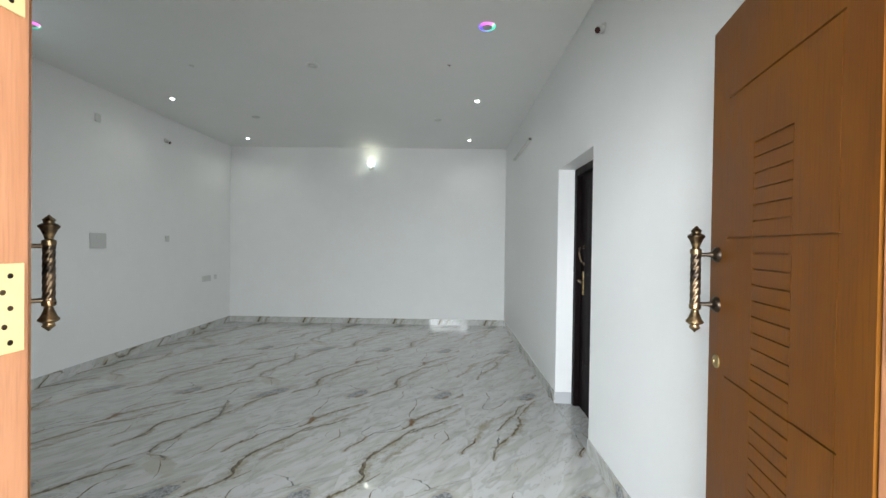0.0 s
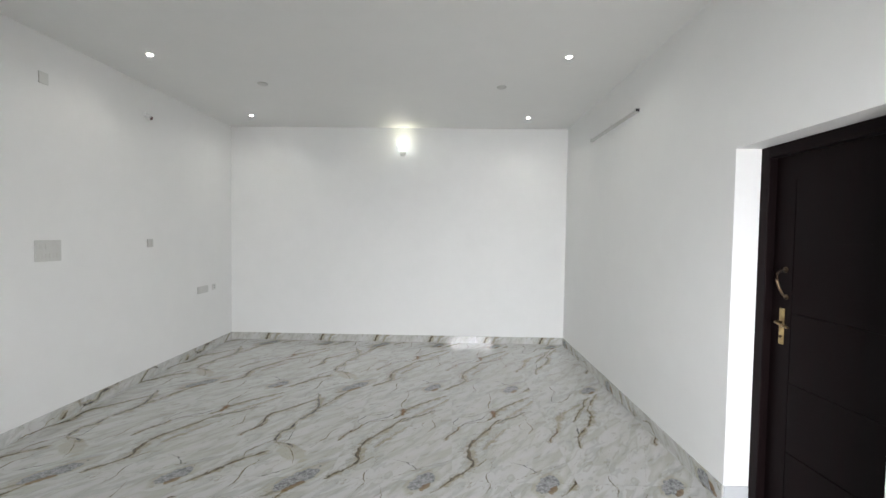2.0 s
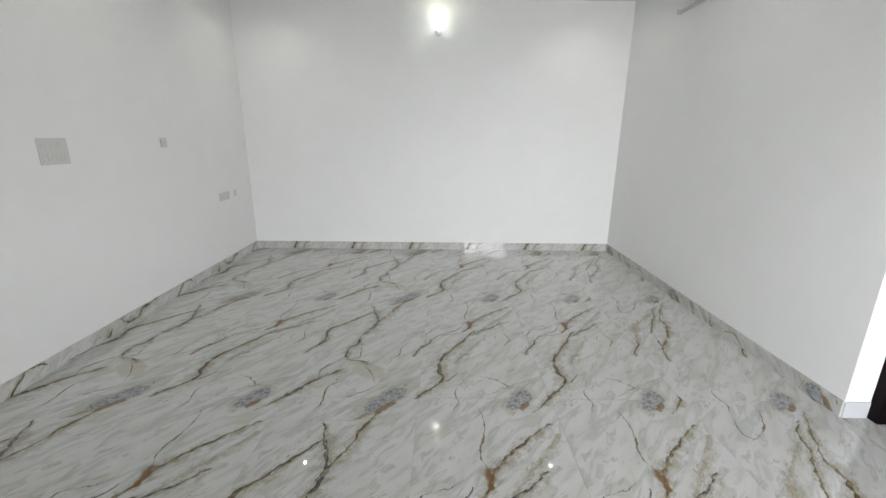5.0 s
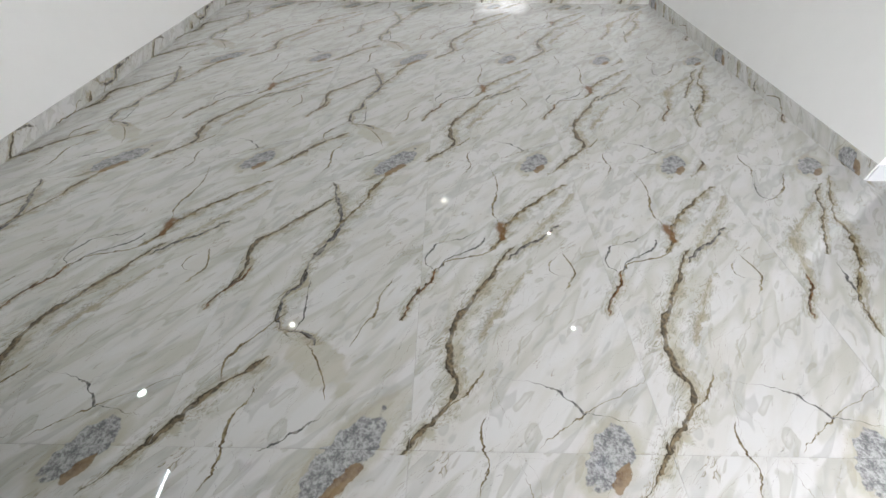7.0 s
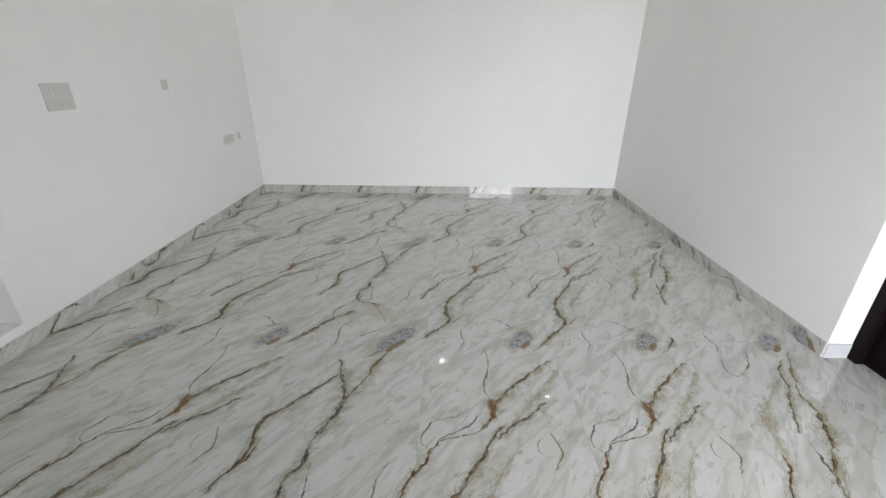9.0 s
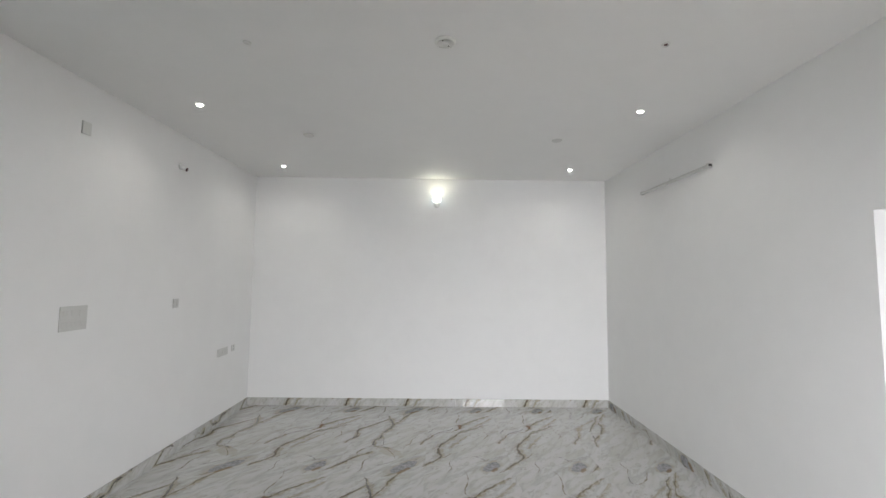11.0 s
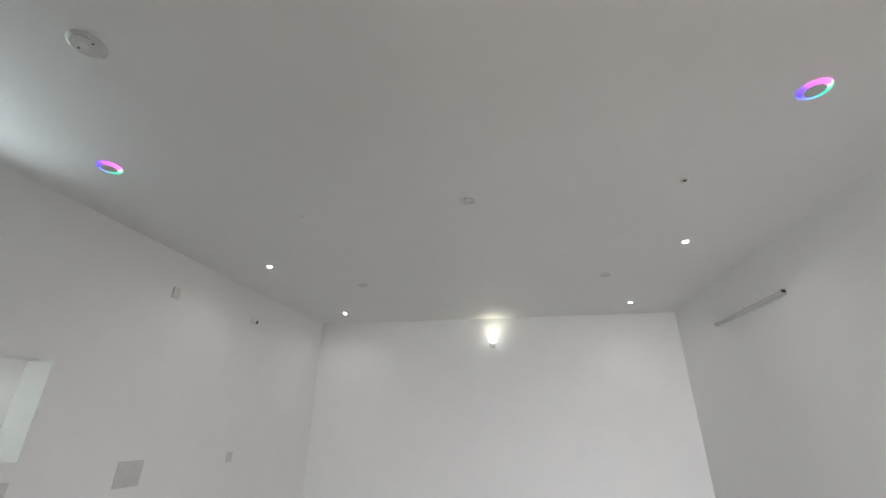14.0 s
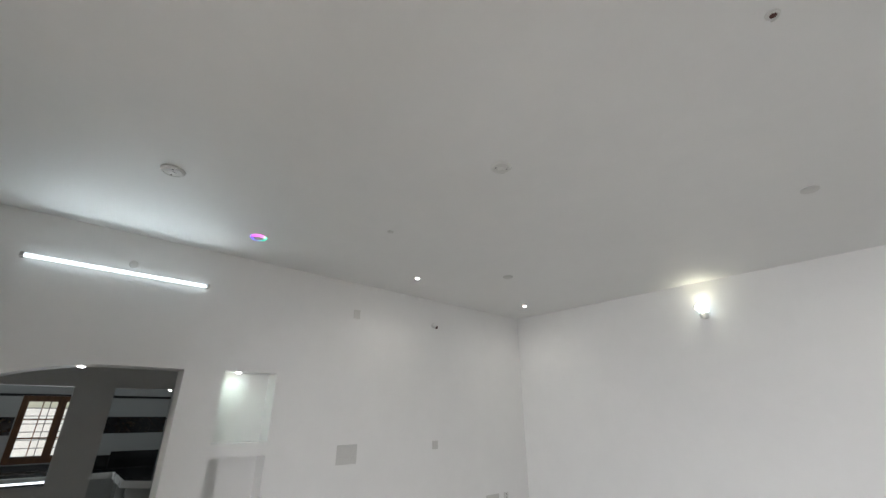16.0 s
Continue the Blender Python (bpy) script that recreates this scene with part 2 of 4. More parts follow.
        col = n.mix(n.span(n.math("MULTIPLY_ADD", rag, 1.4, rust), 1.35, 1.55, 0.8, 0), col, n.mix(n.span(mottle, 0.4, 0.6), (0.15, 0.085, 0.035), (0.23, 0.15, 0.075)))
    return n.done(col, n.span(clouds, 0.3, 0.7, 0.012, 0.026), bump=n.noise(p0, 3.0, 2), depth=0.0006, spec=0.5)


# veins of the plain face, in metres on the tile
KNOT_VEIN = ("b", 0.011, [(0.308, 0.88), (0.356, 0.937), (0.397, 1.037), (0.471, 1.133), (0.572, 1.24), (0.745, 1.377)])
FORK_VEIN = ("b", 0.006, [(0.059, 0.743), (0.157, 0.806), (0.259, 0.836), (0.356, 0.93)])
FORK_TAIL = ("r", 0.0075, [(-0.055, 0.518), (-0.018, 0.595), (0.03, 0.656), (0.059, 0.743)])
LOOP_TOP = ("s", 0.0035, [(0.049, 0.749), (0.009, 0.803), (0.04, 0.857), (0.067, 0.905), (0.132, 0.925), (0.245, 0.99)])
LOOP_LOW = ("s", 0.0055, [(0.071, 0.743), (0.12, 0.805), (0.183, 0.849), (0.249, 0.894), (0.28, 0.936)])
MAIN_VEIN = ("u", 0.016, [(-0.124, -0.127), (-0.089, -0.09), (-0.037, -0.037), (-0.02, -0.004), (0.009, 0.029), (0.059, 0.082), (0.122, 0.148), (0.147, 0.208), (0.132, 0.27), (0.117, 0.349), (0.127, 0.422), (0.158, 0.5), (0.212, 0.571), (0.249, 0.639), (0.301, 0.708), (0.345, 0.803), (0.403, 0.882)])
SIDE_DASHES = ("s", 0.0085, [(0.384, 0.817), (0.455, 0.883), (0.542, 0.945), (0.638, 1.042)])
TOP_STEM = ("b", 0.0045, [(0.383, 0.997), (0.361, 1.057), (0.337, 1.143), (0.36, 1.259), (0.376, 1.358), (0.351, 1.52)])
CURL_LEFT = ("b", 0.003, [(0.615, 0.715), (0.578, 0.727), (0.562, 0.773), (0.591, 0.821)])
CURL_RIGHT = ("b", 0.0045, [(0.601, 0.646), (0.629, 0.689), (0.658, 0.735), (0.658, 0.781), (0.64, 0.843)])
CRACK = ("s", 0.0035, [(0.763, 0.096), (0.675, 0.101), (0.624, 0.113), (0.57, 0.118), (0.525, 0.164), (0.476, 0.203), (0.421, 0.222), (0.365, 0.232)])
CROSS_LINE = ("b", 0.0025, [(0.419, 0.031), (0.489, 0.077), (0.571, 0.122), (0.625, 0.153), (0.702, 0.193), (0.77, 0.229)])
SPUR = ("b", 0.006, [(0.095, 0.11), (0.131, 0.142), (0.179, 0.178), (0.209, 0.219), (0.234, 0.257)])
THREAD = ("b", 0.004, [(0.211, -0.122), (0.221, -0.078), (0.24, -0.04), (0.231, -0.0), (0.225, 0.05), (0.236, 0.094)])
OLIVE_FRAY = ("o", 0.008, [(0.471, 0.913), (0.553, 1.02), (0.655, 1.136), (0.764, 1.292)])
OLIVE_DRIFT = ("o", 0.007, [(0.237, 0.394), (0.311, 0.536), (0.378, 0.641), (0.461, 0.738)])
OLIVE_TAIL = ("o", 0.0035, [(0.364, 0.307), (0.395, 0.402), (0.481, 0.48), (0.585, 0.563)])
# veins of the face with the swirl
B_STEM = ("s", 0.014, [(0.303, 0.662), (0.307, 0.742), (0.323, 0.829), (0.358, 0.902), (0.39, 0.98), (0.4, 1.042), (0.375, 1.127), (0.338, 1.241), (0.295, 1.365)])
B_DIAG = ("b", 0.013, [(0.368, 0.98), (0.411, 1.072), (0.47, 1.188), (0.51, 1.319), (0.613, 1.508)])
B_BRIDGE = ("s", 0.01, [(0.284, 1.385), (0.36, 1.388), (0.44, 1.395), (0.495, 1.433), (0.552, 1.478), (0.606, 1.577)])
B_LONG = ("u", 0.011, [(-0.004, 0.625), (0.032, 0.688), (0.032, 0.754), (0.02, 0.823), (0.04, 0.915), (0.122, 0.995), (0.203, 1.102), (0.317, 1.232)])
B_LONG_TAIL = ("r", 0.007, [(-0.069, 0.481), (-0.043, 0.551), (-0.004, 0.625), (0.032, 0.688)])
B_FALL = ("s", 0.009, [(0.304, 0.411), (0.27, 0.448), (0.252, 0.528), (0.261, 0.6), (0.302, 0.646), (0.307, 0.742)])
B_FALL2 = ("s", 0.004, [(0.34, 0.436), (0.348, 0.489), (0.338, 0.572), (0.339, 0.662)])
B_ARC = ("s", 0.013, [(0.423, 0.369), (0.391, 0.407), (0.356, 0.416), (0.322, 0.423)])
B_EDGE = ("b", 0.005, [(0.509, 0.16), (0.492, 0.21), (0.458, 0.273), (0.433, 0.317), (0.403, 0.359)])
B_SWEEP = ("u", 0.014, [(-0.016, -0.004), (0.017, 0.033), (0.049, 0.077), (0.082, 0.124), (0.117, 0.173), (0.157, 0.214), (0.204, 0.247), (0.26, 0.305)])
B_THREAD = ("b", 0.006, [(0.208, -0.12), (0.222, -0.076), (0.228, -0.03), (0.225, 0.02), (0.223, 0.071), (0.233, 0.117), (0.256, 0.156), (0.259, 0.19)])
B_GREY = ("s", 0.006, [(0.359, 0.002), (0.406, 0.031), (0.451, 0.058), (0.497, 0.09)])
B_TAN = ("b", 0.005, [(0.557, 0.366), (0.587, 0.441), (0.631, 0.521), (0.635, 0.578), (0.671, 0.669)])
B_TAN2 = ("b", 0.005, [(0.13, 0.235), (0.128, 0.289), (0.163, 0.359), (0.233, 0.435), (0.271, 0.488)])
# veins of the face along the inner door
C_MAIN = ("b", 0.011, [(0.162, 0.451), (0.184, 0.558), (0.212, 0.644), (0.307, 0.772), (0.388, 0.913), (0.443, 1.063), (0.436, 1.121), (0.484, 1.225), (0.555, 1.346), (0.646, 1.495)])
C_CURL_LEFT = ("s", 0.005, [(0.192, 1.275), (0.167, 1.294), (0.16, 1.338), (0.189, 1.415)])
C_CURL_RIGHT = ("b", 0.006, [(0.187, 1.265), (0.259, 1.31), (0.326, 1.382), (0.391, 1.5)])
C_TANGLE = ("b", 0.007, [(0.233, 0.881), (0.274, 0.949), (0.341, 1.069), (0.42, 1.191), (0.454, 1.295), (0.55, 1.423)])
C_SIDE = ("o", 0.01, [(0.053, 0.687), (0.087, 0.801), (0.123, 0.946), (0.208, 1.066), (0.303, 1.153), (0.403, 1.246)])
C_LOW = ("s", 0.006, [(0.212, 0.638), (0.216, 0.69), (0.228, 0.754), (0.238, 0.804)])
FACE_A = [KNOT_VEIN, FORK_VEIN, FORK_TAIL, LOOP_TOP, LOOP_LOW, MAIN_VEIN, SIDE_DASHES, TOP_STEM, CURL_LEFT, CURL_RIGHT, CRACK, CROSS_LINE, SPUR, THREAD, OLIVE_FRAY, OLIVE_DRIFT, OLIVE_TAIL]
FACE_B = [B_STEM, B_DIAG, B_BRIDGE, B_LONG, B_LONG_TAIL, B_FALL, B_FALL2, B_ARC, B_EDGE, B_SWEEP, B_THREAD, B_GREY, B_TAN, B_TAN2, FORK_TAIL]
FACE_C = [C_MAIN, C_CURL_LEFT, C_CURL_RIGHT, C_TANGLE, C_SIDE, C_LOW, THREAD, FORK_TAIL]
marble_a = marble("marble_tile", FACE_A, [(0.61, -0.005, 0.125, 0.062, 55)], None, [(0.375, 1.02, 0.026), (0.365, 0.96, 0.013)])
marble_b = marble("marble_tile_swirl", FACE_B, [(0.61, -0.01, 0.185, 0.066, 50)], (0.45, 0.30, 0.15))
marble_c = marble("marble_tile_streaked", FACE_C, [(0.60, 0.0, 0.12, 0.06, 50)], None)

wall_paint = paint("wall_paint", (0.80, 0.80, 0.785))
ceiling_paint = paint("ceiling_paint", (0.78, 0.78, 0.765))
grout = simple("grout", (0.50, 0.49, 0.46), 0.8)
white_plastic = simple("white_plastic", (0.72, 0.72, 0.69), 0.3, vary=0.03)
grey_plastic = simple("grey_plastic", (0.58, 0.58, 0.555), 0.42, vary=0.03)
pale_plastic = simple("pale_plastic", (0.64, 0.64, 0.61), 0.4, vary=0.03)
black_plastic = simple("black_plastic", (0.02, 0.02, 0.022), 0.4)
dark_hole = simple("dark_hole", (0.012, 0.011, 0.01), 0.6)
rust_brown = simple("bakelite_brown", (0.07, 0.018, 0.012), 0.35)
steel = simple("brushed_steel", (0.55, 0.54, 0.52), 0.3, 1.0)
granite_black = simple("black_granite", (0.012, 0.012, 0.013), 0.12, vary=0.5, scale=120)
outdoor_paving = simple("outdoor_paving", (0.42, 0.38, 0.33), 0.8, vary=0.12, scale=14, relief=0.002)
outdoor_wall = simple("outdoor_wall", (0.74, 0.73, 0.68), 0.8, vary=0.1, scale=9, relief=0.002)
iron = simple("painted_iron", (0.03, 0.03, 0.03), 0.5)
kitchen_tile = simple("kitchen_wall_tile", (0.62, 0.64, 0.63), 0.2, vary=0.04)
kitchen_edge = simple("kitchen_slab_edge", (0.66, 0.66, 0.64), 0.3, vary=0.04)


def wood(name, light, dark, rough, stretch=9.0, coat=0.0):
    """Polished timber with grain running up."""
    n = Nodes(name)
    p = n.coords()
    q = n.mapping(p, scale=(stretch, stretch, 1.0))
    g = n.noise(q, 3.0, 6, 0.62, 1.0)
    fine = n.noise(n.mapping(p, scale=(stretch * 6, stretch * 6, 1.6)), 6.0, 3)
    col = n.mix(n.span(g, 0.3, 0.7), dark, light)
    col = n.mix(n.span(fine, 0.45, 0.75, 0, 0.35), col, tuple(c * 0.6 for c in dark))
    n.bsdf.inputs["Coat Weight"].default_value = coat
    n.bsdf.inputs["Coat Roughness"].default_value = 0.12
    return n.done(col, n.span(g, 0.3, 0.7, rough, rough + 0.12), bump=fine, depth=0.0003)


teak = wood("polished_teak", (0.15, 0.053, 0.0035), (0.11, 0.036, 0.0025), 0.36, 5.0, 0.0)
teak.node_tree.nodes["Principled BSDF"].inputs["Specular IOR Level"].default_value = 0.22
frame_wood = wood("door_frame_wood", (0.40, 0.19, 0.095), (0.33, 0.145, 0.068), 0.42, 6.0, 0.2)
dark_wood = wood("dark_stained_wood", (0.0075, 0.0035, 0.0038), (0.0045, 0.0022, 0.0025), 0.5, 5.0)
dark_wood.node_tree.nodes["Principled BSDF"].inputs["Specular IOR Level"].default_value = 0.09
window_wood = wood("window_wood", (0.20, 0.085, 0.03), (0.13, 0.05, 0.018), 0.4)


def metal(name, light, dark, rough):
    """Antiqued metal: dark in the hollows of the noise, bright where rubbed."""
    n = Nodes(name)
    p = n.coords()
    g = n.noise(p, 60, 4, 0.6)
    b = n.noise(p, 12, 3)
    col = n.mix(n.span(n.math("MULTIPLY_ADD", b, 0.6, n.math("MULTIPLY", g, 0.4)), 0.4, 0.62), dark, light)
    return n.done(col, n.span(g, 0.3, 0.7, rough, rough + 0.18), 1.0, bump=g, depth=0.0004)


antique = metal("antique_brass", (0.17, 0.12, 0.075), (0.035, 0.027, 0.022), 0.28)
rubbed = metal("rubbed_brass", (0.33, 0.23, 0.12), (0.08, 0.055, 0.032), 0.25)
brass = simple("hinge_brass", (0.74, 0.60, 0.29), 0.38, 0.35, 0.08, 90)
aged_brass = metal("aged_brass", (0.55, 0.42, 0.20), (0.28, 0.20, 0.10), 0.35)


def glowing(name, color, strength):
    return Nodes(name).done(color, 0.5, emit=color, strength=strength)


glow_tube = glowing("lit_tube", (0.80, 0.93, 1.0), 4.0)
glow_spot = glowing("lit_spot", (1.0, 0.98, 0.92), 40.0)
glow_lamp = glowing("lit_glass", (0.80, 0.96, 1.0), 2.6)
glow_diamond = glowing("lit_diamond", (1.0, 0.95, 0.78), 14.0)
glow_line = simple("etched_line", (0.10, 0.085, 0.06), 0.7)
glow_niche = glowing("lit_niche_spot", (0.80, 1.0, 0.95), 18.0)


def ring_glow():
    """The ring's light goes round through blue, pink and green."""
    n = Nodes("colour_ring")
    x, y, _ = n.split(n.coords())
    turn = n.math("FRACT", n.math("DIVIDE", n.math("ARCTAN2", y, x), 2 * math.pi))
    ramp = n.tree.nodes.new("ShaderNodeValToRGB")
    stops = [(0.0, (0.02, 1.0, 0.45)), (0.12, (0.05, 0.75, 0.55)), (0.25, (0.25, 0.35, 1.0)), (0.42, (0.10, 0.06, 1.0)), (0.55, (0.22, 0.10, 1.0)), (0.68, (1.0, 0.16, 0.80)), (0.85, (1.0, 0.22, 0.75)), (0.94, (0.2, 0.95, 0.5)), (1.0, (0.02, 1.0, 0.45))]
    els = ramp.color_ramp.elements
    els[0].position, els[0].color = stops[0][0], (*stops[0][1], 1)
    els[1].position, els[1].color = stops[-1][0], (*stops[-1][1], 1)
    for pos, c in stops[1:-1]:
        e = els.new(pos)
        e.color = (*c, 1)
    n.put(ramp.inputs[0], turn)
    return n.done((0.06, 0.06, 0.06), 0.4, emit=ramp.outputs[0], strength=2.4)


ring_light = ring_glow()


# ---- mesh helpers ----
def finish(name, bm, material, smooth=False):
    me = bpy.data.meshes.new(name)
    bmesh.ops.recalc_face_normals(bm, faces=bm.faces)
    bm.to_mesh(me)
    bm.free()
    me.materials.append(material)
    if smooth:
        for f in me.polygons:
            f.use_smooth = True
        me.set_sharp_from_angle(angle=radians(38))
    return me


def part(name, bm, material, parent=None, label="", smooth=False, kind=""):
    ob = new(name, finish(name, bm, material, smooth))
    if parent is not None:
        ob.parent = parent
    return tagged(ob, label, kind=kind)


def thing(name, m, label, category="", group="", kind=""):
    ob = new(name)
    ob.empty_display_size = 0.1
    ob.matrix_world = m
    return tagged(ob, label, category, group, kind)


def box(x0, y0, z0, x1, y1, z1, bevel=0.0, bm=None):
    bm = bm or bmesh.new()
    made = bmesh.ops.create_cube(bm, size=1.0)["verts"]
    for v in made:
        v.co = Vector(((x0 + x1) / 2 + v.co.x * (x1 - x0), (y0 + y1) / 2 + v.co.y * (y1 - y0), (z0 + z1) / 2 + v.co.z * (z1 - z0)))
    if bevel:
        edges = {e for v in made for e in v.link_edges}
        bmesh.ops.bevel(bm, geom=list(edges), offset=bevel, segments=2, affect="EDGES", profile=0.5)
    return bm


def lathe(profile, seg=28, bm=None, m=None):
    """Turns (radius, height) pairs about z."""
    bm = bm or bmesh.new()
    rings = []
    for r, z in profile:
        rings.append([bm.verts.new((r * math.cos(2 * math.pi * k / seg), r * math.sin(2 * math.pi * k / seg), z)) for k in range(seg)])
    for a, b in zip(rings, rings[1:]):
        for k in range(seg):
            bm.faces.new((a[k], a[(k + 1) % seg], b[(k + 1) % seg], b[k]))
    bm.faces.new(rings[0][::-1])
    bm.faces.new(rings[-1])
    if m is not None:
        bmesh.ops.transform(bm, matrix=m, verts=[v for r in rings for v in r])
    return bm


def tube(points, radius, seg=10, bm=None):
    """A round bar along a line of points."""
    bm = bm or bmesh.new()
    rings = []
    pts = [Vector(q) for q in points]
    for i, q in enumerate(pts):
        way = (pts[min(i + 1, len(pts) - 1)] - pts[max(i - 1, 0)]).normalized()
        turn = way.to_track_quat("Z", "Y").to_matrix()
        rings.append([bm.verts.new(q + turn @ Vector((radius * math.cos(2 * math.pi * k / seg), radius * math.sin(2 * math.pi * k / seg), 0))) for k in range(seg)])
    for a, b in zip(rings, rings[1:]):
        for k in range(seg):
            bm.faces.new((a[k], a[(k + 1) % seg], b[(k + 1) % seg], b[k]))
    bm.faces.new(rings[0][::-1])
    bm.faces.new(rings[-1])
    return bm


def slab(u0, u1, v0, v1, d0, d1, holes=(), place=None, bm=None):
    """A wall of u by v, from d0 to d1 deep, with square holes (u0, u1, v0, v1) right through. place turns (u, v, d) into x, y, z."""
    bm = bm or bmesh.new()
    place = place or (lambda u, v, d: (u, d, v))
    us = sorted({u0, u1, *[min(max(h[i], u0), u1) for h in holes for i in (0, 1)]})
    vs = sorted({v0, v1, *[min(max(h[i], v0), v1) for h in holes for i in (2, 3)]})
    verts = {}

    def vert(i, j, d):
        if (i, j, d) not in verts:
            verts[i, j, d] = bm.verts.new(place(us[i], vs[j], d))
        return verts[i, j, d]

    def full(i, j):
        if not (0 <= i < len(us) - 1 and 0 <= j < len(vs) - 1):
            return False
        u, v = (us[i] + us[i + 1]) / 2, (vs[j] + vs[j + 1]) / 2
        return not any(h[0] < u < h[1] and h[2] < v < h[3] for h in holes)

    for i in range(len(us) - 1):
        for j in range(len(vs) - 1):
            if not full(i, j):
                continue
            for d in (d0, d1):
                bm.faces.new([vert(i, j, d), vert(i + 1, j, d), vert(i + 1, j + 1, d), vert(i, j + 1, d)])
            for (a, b), (ni, nj) in ((((i, j), (i + 1, j)), (i, j - 1)), (((i, j + 1), (i + 1, j + 1)), (i, j + 1)), (((i, j), (i, j + 1)), (i - 1, j)), (((i + 1, j), (i + 1, j + 1)), (i + 1, j))):
                if not full(ni, nj):
                    bm.faces.new([vert(*a, d0), vert(*b, d0), vert(*b, d1), vert(*a, d1)])
    return bm


def structure(name, bm, material, label):
    return tagged(new(name, finish(name, bm, material)), label, kind="structure")


# ---- large structure ----
WT = 0.24
along_x = lambda u, v, d: (u, d, v)
along_y = lambda u, v, d: (d, u, v)
structure("wall_north", slab(-4.01, 1.33, 0, CZ, NY, NY + 0.2), wall_paint, "white painted plaster wall closing the hall")
structure("wall_east", slab(0.4, NY, 0, CZ, EX, EX + 0.32, [(2.83, 3.715, -1, 2.10)], along_y), wall_paint, "white painted plaster wall with a deep door opening")
structure("wall_south", slab(-4.01, EX, 0, CZ, 0.405, SY, [(-0.60, 0.83, -1, 2.10)]), wall_paint, "white painted plaster wall round the entrance door")
NICHE = [(3.28, 3.715, 1.54, 2.10), (3.28, 3.715, 0.158, 1.44)]
ARCH_Z = 2.092


def arch_height(y):
    return ARCH_Z if y > 2.55 else ARCH_Z - 0.28 * (2.55 - y) ** 2


bm = slab(SY, NY, 0, CZ, WX - 0.20, WX, [(0.95, 2.985, -1, ARCH_Z), *NICHE], along_y)
slab(SY, NY, 0, CZ, WX - WT, WX - 0.20, [(0.95, 2.985, -1, ARCH_Z)], along_y, bm)
steps = [0.95 + (2.55 - 0.95) * k / 24 for k in range(25)]
for a, b in zip(steps, steps[1:]):
    za, zb = arch_height(a), arch_height(b)
    lo = [bm.verts.new((x, y, z)) for x, y, z in ((WX, a, za), (WX, b, zb), (WX - WT, b, zb), (WX - WT, a, za))]
    hi = [bm.verts.new((x, y, ARCH_Z)) for x, y in ((WX, a), (WX, b), (WX - WT, b), (WX - WT, a))]
    bm.faces.new(lo)
    bm.faces.new((lo[0], lo[1], hi[1], hi[0]))
    bm.faces.new((lo[3], lo[2], hi[2], hi[3]))
structure("wall_west", bm, wall_paint, "white painted plaster wall with an arched opening and two niches")
structure("ceiling", box(-10.2, 0.4, CZ, 1.41, 7.41, CZ + 0.15), ceiling_paint, "flat off-white painted ceiling")

# dining room and kitchen beyond the arch
DX, KX = -6.95, -9.2
structure("wall_dining_west", slab(0.4, 5.2, 0, CZ, DX - 0.15, DX, [(1.0, 2.41, 1.0, 2.075), (2.82, 3.75, -1, 2.075)], along_y), wall_paint, "white painted plaster partition with a serving hatch and a doorway")
structure("wall_dining_north", box(DX, 5.2, 0, -4.01, 5.35, CZ), wall_paint, "white painted plaster wall of the dining room")
structure("wall_dining_south", box(-10.0, 0.25, 0, -4.01, 0.4, CZ), wall_paint, "white painted plaster wall of the dining room")
WIN = (1.885, 2.86, 1.06, 2.02)
structure("wall_kitchen_west", slab(0.4, 5.2, 0, CZ, KX - 0.2, KX, [WIN], along_y), kitchen_tile, "white tiled kitchen wall with a window")
structure("wall_kitchen_north", box(KX, 4.75, 0, DX - 0.15, 4.9, CZ), kitchen_tile, "white tiled kitchen wall")
structure("floor_dining", box(KX, 0.4, -0.12, -4.01, 5.2, 0.0), simple("plain_floor", (0.5, 0.49, 0.45), 0.15), "polished pale tiled floor of the rooms beyond")
structure("ground", box(-400, -400, -0.6, 400, 400, -0.35), outdoor_paving, "pale dusty ground outside the house")
structure("porch", box(-3.0, -2.4, -0.35, 3.0, 0.405, -0.012), outdoor_paving, "pale paved porch before the entrance door")
structure("roof_slab", box(-10.4, -1.0, CZ + 0.15, 1.6, 7.6, CZ + 0.3), outdoor_wall, "plain concrete roof slab")
# added wall, set far out to catch sun and brighten the kitchen window
structure("window_backdrop", box(-16.2, -10, -0.35, -16.0, 16, 1.9), outdoor_wall, "cream wall added as a sunlit backdrop behind the kitchen window")


# ---- entrance door ----
def hinge(m, parent=None):
    """One leaf of a butt hinge let into the jamb, with five screws; the plate lies in y and z and faces x."""
    plate = part("hinge", box(0, -0.062, -0.065, 0.003, 0, 0.065, 0.0008), brass, parent, "bright brass butt hinge")
    plate.matrix_basis = m
    for k, (y, z) in enumerate([(-0.020, 0.047), (-0.030, 0.024), (-0.020, 0.0), (-0.028, -0.026), (-0.020, -0.050)]):
        part("screw", lathe([(0.0042, 0), (0.0040, 0.0008), (0.0015, 0.0004)], 12, m=Matrix.Translation((0.0028, y, z)) @ pose(0, 0, 0, 0, 90, 0)), antique, plate)
    return plate


